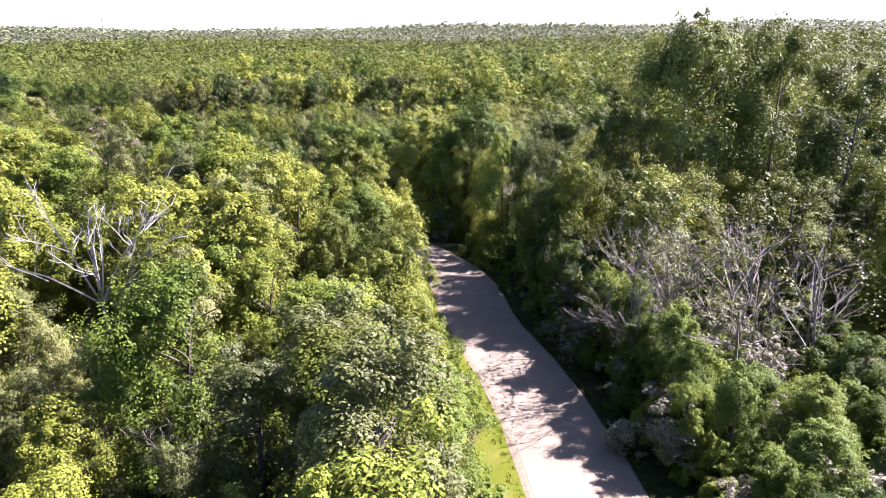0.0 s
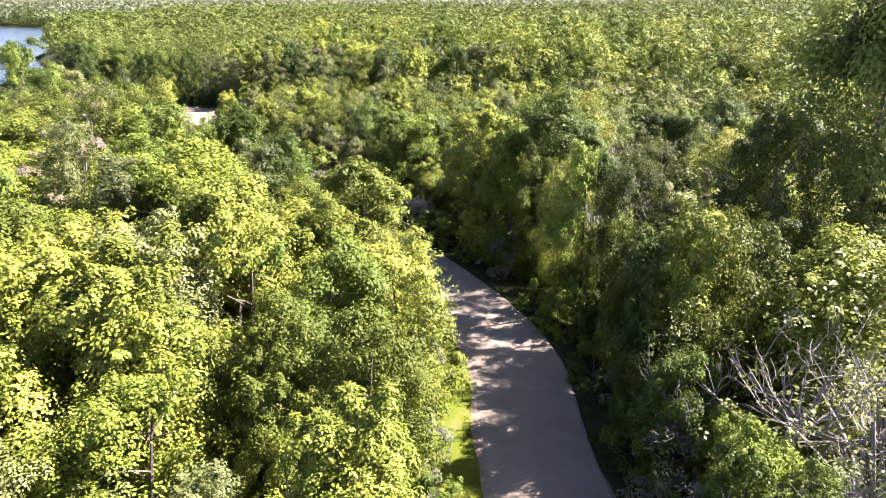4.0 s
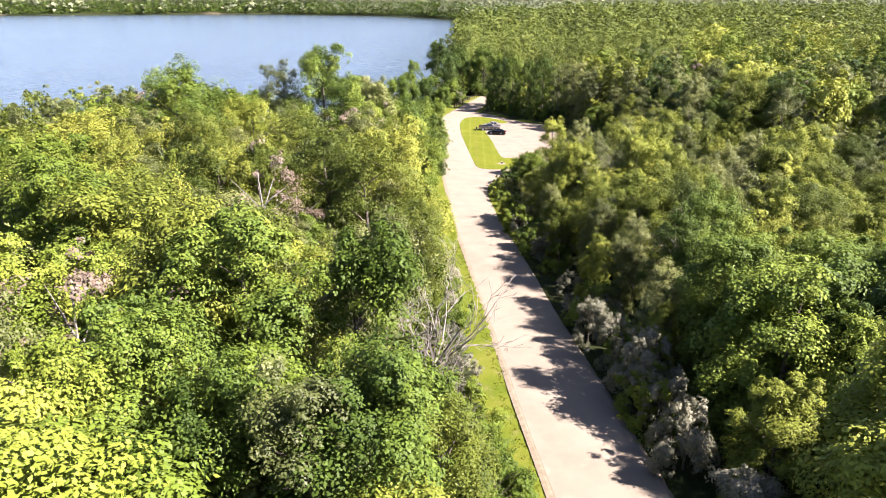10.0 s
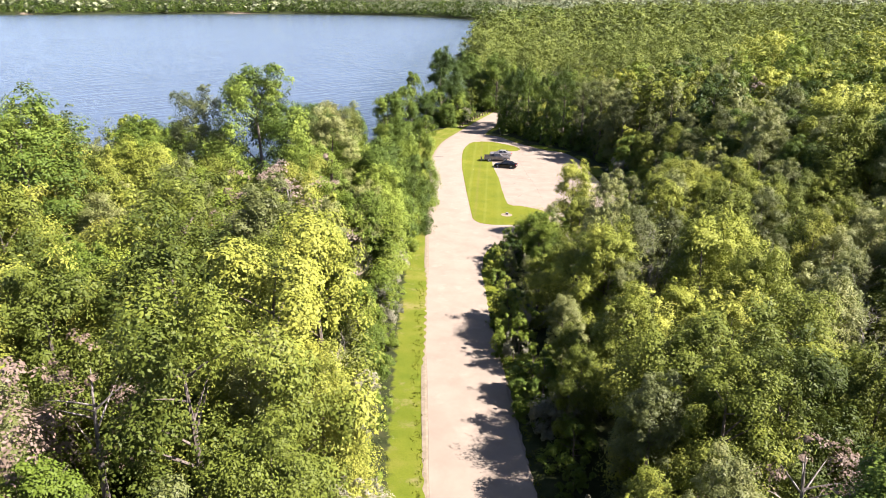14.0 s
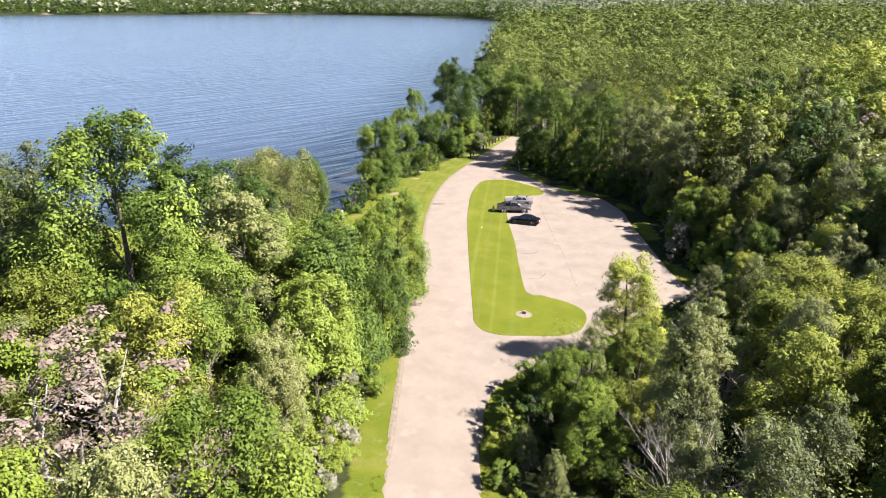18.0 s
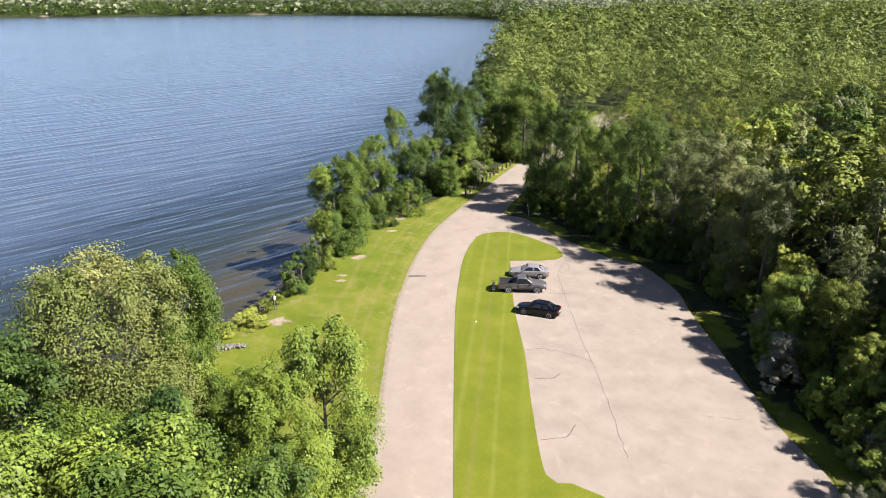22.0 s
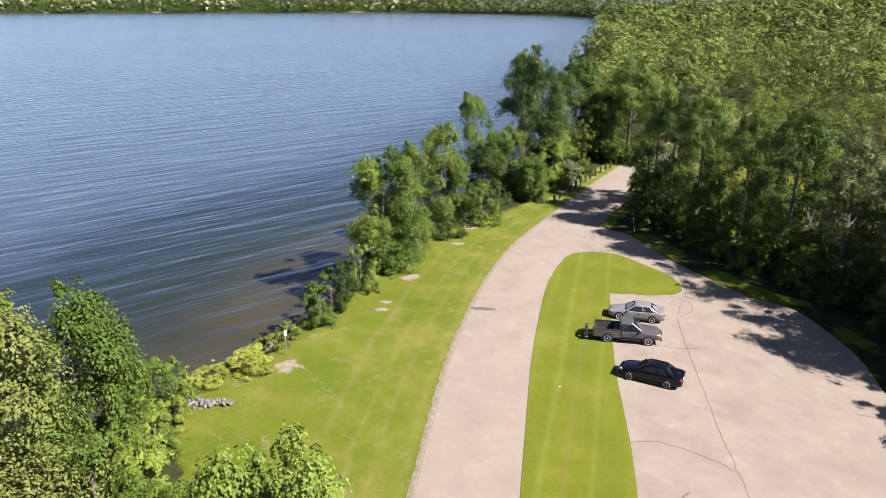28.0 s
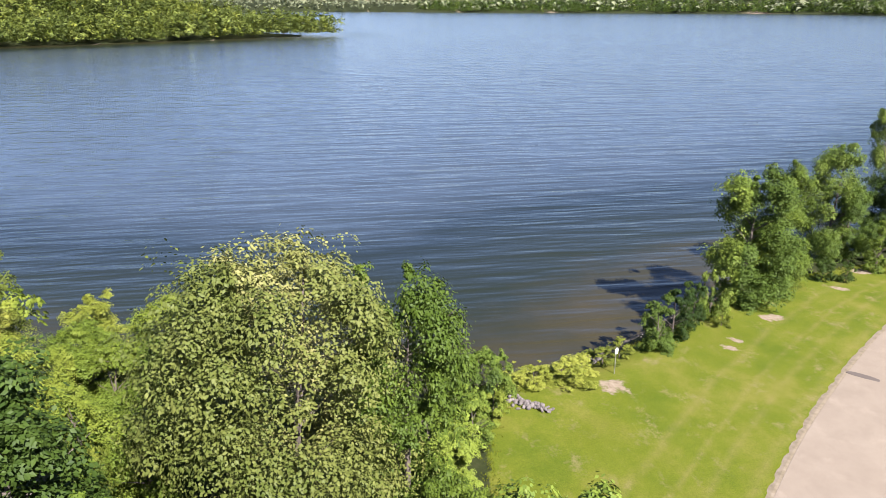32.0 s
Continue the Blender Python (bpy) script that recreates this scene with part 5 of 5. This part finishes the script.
def sedan(name, label, material, length=4.75):
    car = new(name)
    tagged(car, label, "car", "cars in the lot")
    s = length / 4.75
    w = 0.89
    part("body", loft([(x * s, half_body(hw, zb, be, to)) for x, hw, zb, be, to in (
        (-2.37, 0.66, 0.42, 0.80, 0.84), (-2.30, 0.80, 0.30, 0.90, 0.97), (-2.05, 0.87, 0.24, 0.96, 1.03), (-1.62, w, 0.20, 0.97, 1.02), (-1.1, w, 0.19, 0.96, 0.99), (0.0, w, 0.19, 0.93, 0.96),
        (0.85, w, 0.19, 0.90, 0.95), (1.45, 0.88, 0.20, 0.82, 0.89), (2.0, 0.83, 0.22, 0.72, 0.79), (2.26, 0.72, 0.27, 0.63, 0.68), (2.37, 0.52, 0.36, 0.56, 0.58))]), material, car)
    st = ((-1.74, 0.72, 0.96, 0.70, 1.03), (-1.12, 0.79, 0.95, 0.58, 1.37), (-0.55, 0.80, 0.94, 0.60, 1.43), (0.15, 0.80, 0.93, 0.60, 1.42), (0.95, 0.75, 0.91, 0.72, 0.97))
    part("cabin", loft([(x * s, half_cabin(wb, zb, wt, zt)) for x, wb, zb, wt, zt in st]), material, car)
    part("windscreen", panel([(0.90 * s, -0.66, 0.975), (0.90 * s, 0.66, 0.975), (0.20 * s, 0.53, 1.405), (0.20 * s, -0.53, 1.405)]), GLASS, car)
    part("rear_window", panel([(-1.66 * s, 0.62, 1.055), (-1.66 * s, -0.62, 1.055), (-1.17 * s, -0.50, 1.36), (-1.17 * s, 0.50, 1.36)]), GLASS, car)
    for sd in (1, -1):
        for x0, x1, t0, t1 in ((-0.47, 0.70, -0.42, 0.12), (-1.36, -0.55, -1.02, -0.50)):
            q = [(x0 * s, sd * 0.80, 0.965), (x1 * s, sd * 0.785, 0.955), (t1 * s, sd * 0.63, 1.35), (t0 * s, sd * 0.63, 1.355)]
            part("side_window", panel(q if sd < 0 else q[::-1]), GLASS, car)
        part("mirror", box((0.12, 0.18, 0.12), (0.68 * s, sd * 0.93, 0.98), 0.03), material, car)
        part("headlamp", box((0.26, 0.30, 0.13), (2.08 * s, sd * 0.62, 0.66), 0.04, Euler((0, 0, -sd * 0.45))), LAMP, car)
        part("tail_lamp", box((0.16, 0.34, 0.16), (-2.24 * s, sd * 0.64, 0.84), 0.04, Euler((0, 0, sd * 0.25))), TAIL, car)
        part("door_handle", box((0.18, 0.03, 0.03), (-0.30 * s, sd * 0.90, 0.82), 0.01), material, car)
        part("sill", box((2.3 * s, 0.05, 0.10), (0.05 * s, sd * 0.87, 0.24), 0.02), PLASTIC, car)
        for x in (-1.36 * s, 1.42 * s):
            wheel(car, x, sd, w, 0.325)
    part("front_grille", box((0.06, 0.62, 0.12), (2.33 * s, 0, 0.50), 0.02), PLASTIC, car)
    part("number_plate", box((0.02, 0.30, 0.15), (-2.385 * s, 0, 0.66), 0.005), WHITE, car)
    part("rear_bumper", box((0.10, 1.30, 0.16), (-2.34 * s, 0, 0.42), 0.04), material, car)
    return car


def pickup():
    car = new("pickup_truck")
    tagged(car, "dark grey extended-cab pickup truck backed over the grass", "pickup truck", "cars in the lot")
    w = 0.93
    part("body", loft([(x, half_body(hw, zb, be, to)) for x, hw, zb, be, to in (
        (-0.62, w, 0.42, 1.10, 1.12), (0.3, w, 0.42, 1.10, 1.13), (0.95, w, 0.42, 1.09, 1.14), (1.6, 0.92, 0.43, 1.06, 1.13), (2.3, 0.88, 0.46, 1.00, 1.06), (2.58, 0.78, 0.48, 0.90, 0.95), (2.66, 0.68, 0.52, 0.84, 0.86))]), GREY, car)
    part("cab", loft([(x, half_cabin(wb, zb, wt, zt)) for x, wb, zb, wt, zt in (
        (-0.66, 0.82, 1.08, 0.66, 1.66), (-0.55, 0.84, 1.08, 0.70, 1.76), (0.1, 0.85, 1.08, 0.72, 1.79), (0.35, 0.85, 1.08, 0.70, 1.76), (1.18, 0.80, 1.08, 0.78, 1.16))]), GREY, car)
    part("windscreen", panel([(1.12, -0.71, 1.165), (1.12, 0.71, 1.165), (0.42, 0.62, 1.735), (0.42, -0.62, 1.735)]), GLASS, car)
    part("rear_window", panel([(-0.655, 0.60, 1.22), (-0.655, -0.60, 1.22), (-0.62, -0.55, 1.64), (-0.62, 0.55, 1.64)]), GLASS, car)
    part("bed_floor", box((1.95, 1.50, 0.08), (-1.66, 0, 0.62), 0.01), PLASTIC, car)
    for sd in (1, -1):
        part("bed_side", box((2.02, 0.12, 0.66), (-1.64, sd * (w - 0.065), 0.80), 0.04), GREY, car)
        part("bed_rail", box((2.0, 0.14, 0.05), (-1.64, sd * (w - 0.07), 1.145), 0.015), PLASTIC, car)
        for x0, x1, t0, t1 in ((0.20, 0.98, 0.16, 0.44), (-0.50, 0.12, -0.46, 0.10)):
            q = [(x0, sd * 0.880, 1.14), (x1, sd * 0.868, 1.14), (t1, sd * 0.765, 1.67), (t0, sd * 0.772, 1.68)]
            part("side_window", panel(q if sd < 0 else q[::-1]), GLASS, car)
        part("mirror", box((0.13, 0.20, 0.20), (0.92, sd * 1.02, 1.18), 0.04), PLASTIC, car)
        part("headlamp", box((0.26, 0.30, 0.20), (2.48, sd * 0.68, 0.88), 0.04, Euler((0, 0, -sd * 0.3))), LAMP, car)
        part("tail_lamp", box((0.06, 0.12, 0.40), (-2.66, sd * 0.86, 0.90), 0.02), TAIL, car)
        part("door_handle", box((0.16, 0.03, 0.035), (0.28, sd * 0.94, 0.98), 0.01), PLASTIC, car)
        part("side_step", box((1.6, 0.12, 0.06), (0.2, sd * 0.86, 0.38), 0.02), PLASTIC, car)
        for x in (-1.62, 1.62):
            wheel(car, x, sd, w, 0.375, 0.25)
    part("tailgate", box((0.07, 1.66, 0.60), (-2.64, 0, 0.82), 0.02), GREY, car)
    part("front_bumper", box((0.16, 1.56, 0.24), (2.62, 0, 0.52), 0.05), GREY, car)
    part("rear_bumper", box((0.16, 1.60, 0.16), (-2.70, 0, 0.50), 0.03), STEEL, car)
    part("front_grille", box((0.05, 0.90, 0.22), (2.68, 0, 0.80), 0.02), PLASTIC, car)
    part("tool_box", box((0.42, 1.56, 0.34), (-0.90, 0, 0.98), 0.03), PLASTIC, car)
    return car


def hitch_carrier():
    """A low cargo rack behind the truck with a small motorbike on it."""
    ob = new("motorbike_carrier")
    tagged(ob, "dark motorbike strapped on a steel carrier behind the truck", "carrier")
    part("tow_bar", box((0.7, 0.06, 0.06), (-0.2, 0, 0.48), 0.01), STEEL, ob)
    part("rack", box((0.28, 1.75, 0.06), (-0.55, 0, 0.50), 0.015), STEEL, ob)
    for sd in (1, -1):
        t = part("wheel", lathe([(0.17, -0.05), (0.28, -0.05), (0.30, 0), (0.28, 0.05), (0.17, 0.05)], (0, 0, 0)), TYRE, ob)
        t.matrix_basis = Matrix.Translation((-0.55, sd * 0.62, 0.80)) @ Euler((0, 0, math.pi / 2)).to_matrix().to_4x4()
        part("strut", box((0.05, 0.05, 0.62), (-0.55, sd * 0.42, 0.98), 0.01, Euler((sd * 0.5, 0, 0))), PLASTIC, ob)
    part("fuel_tank", box((0.26, 0.50, 0.24), (-0.55, 0.12, 1.12), 0.08), PLASTIC, ob)
    part("engine", box((0.30, 0.46, 0.36), (-0.55, 0.02, 0.86), 0.06), PLASTIC, ob)
    part("saddle", box((0.22, 0.56, 0.10), (-0.55, -0.36, 1.22), 0.04), PLASTIC, ob)
    part("handlebar", box((0.66, 0.04, 0.04), (-0.55, 0.46, 1.32), 0.015), PLASTIC, ob)
    return ob


LOT_Z = 0.036
sedan("silver_sedan", "silver four-door sedan parked nose to the grass", SILVER, 4.8).matrix_basis = pose(-111.4, 219.8, LOT_Z, 0, 0, 215)
sedan("black_sedan", "glossy black sedan parked beside the grass island", BLACK, 4.65).matrix_basis = pose(-104.15, 211.95, LOT_Z, 0, 0, 203)
pickup().matrix_basis = pose(-109.3, 215.8, LOT_Z, 0, 0, 41)
hitch_carrier().matrix_basis = pose(-109.3, 215.8, 0, 0, 0, 41) @ pose(-2.75, 0, 0) @ Matrix.Diagonal((1, 1, 0.72, 1))

# ---- posts, sign, small things ----
for i in range(18):
    t = i / 17
    x, y = -141.4 - 11.1 * t - 0.9 * math.sin(t * 3.1), 241.3 + 33.8 * t
    po = new("fence_post")
    h = 0.95 + 0.1 * random.random()
    po.matrix_basis = pose(x, y, ground_z(x, y), random.uniform(-4, 4), random.uniform(-4, 4), random.uniform(0, 90))
    tagged(po, "short dark wooden barrier post by the road", "post", "barrier posts above the bank")
    part("shaft", box((0.24, 0.24, h + 0.5), (0, 0, (h - 0.5) / 2), 0.03), POSTWOOD, po)
    part("cap", box((0.20, 0.20, 0.03), (0, 0, h + 0.015), 0.012), POSTWOOD, po)

sg = new("notice_sign")
sg.matrix_basis = pose(-124.3, 192.5, ground_z(-124.3, 192.5), 0, 0, 115)
tagged(sg, "small white notice board on a thin steel post", "sign")
part("pole", box((0.06, 0.06, 2.5), (0, 0, 0.95), 0.015), STEEL, sg)
bd = part("board", box((0.30, 0.03, 0.42), (0, -0.05, 1.90), 0.012), WHITE, sg, "blank-looking white board")
for z in (1.98, 1.88, 1.80):
    part("text_bar", box((0.24, 0.006, 0.03), (0, -0.069, z), 0.002), PLASTIC, bd)

st_ = new("marker_stake")
st_.matrix_basis = pose(-126.4, 239.3, ground_z(-126.4, 239.3), 8, -5, 20)
tagged(st_, "thin leaning wooden stake in the shaded grass", "stake")
part("shaft", box((0.07, 0.07, 2.4), (0, 0, 0.8), 0.015), DEADWOOD, st_)
part("tip", box((0.10, 0.03, 0.25), (0, -0.03, 1.85), 0.01), WHITE, st_)


def rock(rng, r):
    bm = bmesh.new()
    bmesh.ops.create_icosphere(bm, subdivisions=2, radius=r)
    off = rng.rand(3) * 50
    sq = 0.6 + 0.7 * rng.rand(3)
    for v in bm.verts:
        d = 1 + 0.35 * noise.noise(Vector(v.co) / r * 0.9 + Vector(off))
        v.co = Vector((v.co.x * sq[0], v.co.y * sq[1], v.co.z * sq[2] * 0.8)) * d
    return bm


rng = np.random.RandomState(77)
ROCKS = []
for k in range(7):
    me = bpy.data.meshes.new("stone")
    bm = rock(rng, 0.4)
    bm.to_mesh(me)
    bm.free()
    me.materials.append(STONE)
    ROCKS.append(me)
shore_line = smooth_line(np.array(LAKE[7:18], float), 0.5)
k = 0
for p in shore_line[::1]:
    for _ in range(4):
        dense = 1.0 if 184 < p[1] < 198 or 206 < p[1] < 214 else 0.35
        if rng.rand() > dense * 0.75 or k >= 190:
            continue
        x, y = p[0] + rng.normal() * 1.0 + 1.0, p[1] + rng.normal() * 0.9
        s = 0.25 + 0.65 * rng.rand() ** 2
        ob = new("shore_stone", ROCKS[k % 7])
        ob.matrix_basis = Matrix.LocRotScale((x, y, ground_z(x, y) + 0.05), Euler(tuple(rng.rand(3) * 6)), (s, s, s))
        tagged(ob, "grey weathered boulder on the lake bank", "stone", "stones along the shore")
        k += 1

for i in range(80):
    a, b = rng.normal() * 0.95, rng.normal() * 0.36
    x, y = -121.0 + a * 0.55 + b * 0.6, 185.2 + a * 0.75 - b * 0.5
    ob = new("shore_stone", ROCKS[i % 7])
    s_ = 0.2 + 0.28 * rng.rand()
    ob.matrix_basis = Matrix.LocRotScale((x, y, ground_z(x, y) + 0.04 + 0.12 * rng.rand()), Euler(tuple(rng.rand(3) * 6)), (s_, s_, s_))
    tagged(ob, "pale grey rubble stone heaped on the lake bank", "stone", "heap of stones on the bank")

# bare sandy ring with a stone in the grass island
ring = new("sand_ring")
ring.matrix_basis = pose(-84.1, 185.7, 0.064)
tagged(ring, "round bare sandy patch worn in the grass", "sand patch")
bm = bmesh.new()
vs = [bm.verts.new((math.cos(a * math.pi / 14) * (0.95 + 0.12 * noise.noise((a, 0, 3))), math.sin(a * math.pi / 14) * (0.85 + 0.12 * noise.noise((a, 4, 3))), 0.01)) for a in range(28)]
f = bm.faces.new(vs)
top = bmesh.ops.extrude_face_region(bm, geom=[f])
for el in top["geom"]:
    if isinstance(el, bmesh.types.BMVert):
        el.co.z -= 0.06
bmesh.ops.recalc_face_normals(bm, faces=bm.faces[:])
part("sand", bm, SAND, ring)
mk = new("marker_stone")
mk.matrix_basis = pose(-84.2, 185.9, 0.067, 0, 0, 20)
tagged(mk, "low pale stone block in the sandy patch", "stone")
part("block", box((0.42, 0.30, 0.34), (0, 0, 0.15), 0.05), STONE, mk)
part("plate", box((0.26, 0.20, 0.02), (0, 0, 0.325), 0.005), STEEL, mk)
lt = new("litter_bag", ROCKS[2])
lt.matrix_basis = pose(-107.5, 205.8, 0.10) @ Matrix.Diagonal((0.2, 0.2, 0.15, 1))
lt.data = ROCKS[2].copy()
lt.data.materials.clear()
lt.data.materials.append(WHITE)
tagged(lt, "small white crumpled bag lying on grass", "litter")


def strip(points, width, z):
    """A thin wandering strip: a crack."""
    pts = smooth_line(np.array(points, float), 0.35)
    d = np.gradient(pts, axis=0)
    d /= np.linalg.norm(d, axis=1, keepdims=True)
    r = np.stack([d[:, 1], -d[:, 0]], 1)
    j = np.array([[noise.noise((i * 0.5, 1.7, len(points))) * 0.16] for i in range(len(pts))])
    w = np.array([[0.5 + 0.5 * abs(noise.noise((i * 0.7, 9.1, 0)))] for i in range(len(pts))]) * width
    a, b = pts + r * (j + w), pts + r * (j - w)
    n_ = len(pts)
    v = np.concatenate([np.column_stack([a, np.full(n_, z)]), np.column_stack([b, np.full(n_, z)])])
    i = np.arange(n_ - 1)
    return mesh_of("crack", v, np.stack([i, i + n_, i + n_ + 1, i + 1], 1), [CRACK])


lot = bpy.data.objects["parking_lot"]
for pts, w in (([(-111.0, 226.2), (-108.9, 222.5), (-105.6, 218.7), (-100.6, 213.4), (-95.8, 208.4), (-92.8, 205.5), (-88.2, 200.6), (-84.5, 196.5)], 0.035),
               ([(-100.4, 203.6), (-99.6, 205.3), (-98.4, 206.2), (-96.9, 206.7), (-94.5, 207.0)], 0.045), ([(-109.0, 223.2), (-109.2, 225.0), (-110.4, 226.3), (-112.3, 226.2)], 0.05),
               ([(-82.6, 205.7), (-81.4, 206.5), (-80.3, 207.1)], 0.04), ([(-92.8, 219.0), (-91.0, 219.6), (-89.6, 219.2)], 0.06), ([(-107.6, 216.4), (-105.8, 217.6), (-104.6, 219.0)], 0.06),
               ([(-90.4, 193.9), (-89.2, 195.6), (-89.6, 197.4)], 0.07), ([(-96.2, 200.9), (-95.2, 201.9), (-95.0, 203.1)], 0.08)):
    part("crack", strip(pts, w, 0.0405), None, lot, "dark weedy crack")
road_ob = bpy.data.objects["road"]
part("patch", slab("patch", [(-121.9, 209.6), (-121.3, 209.9), (-120.2, 211.0), (-120.4, 211.3), (-121.1, 210.9), (-121.9, 210.1)], 0.058, 0.05, CRACK, 0.05), None, road_ob, "dark sunken patch")

# radio mast on the horizon
ma = new("radio_mast")
mx, my = -1056.0, 2266.0
ma.matrix_basis = pose(mx, my, ground_z(mx, my))
tagged(ma, "slender steel radio mast on the wooded horizon", "mast")
part("shaft", box((1.6, 1.6, 74), (0, 0, 36), 0.2), STEEL, ma)
part("antenna", box((0.7, 0.7, 14), (0, 0, 79), 0.1), STEEL, ma)
part("platform", box((4.0, 4.0, 1.2), (0, 0, 66), 0.2), STEEL, ma)
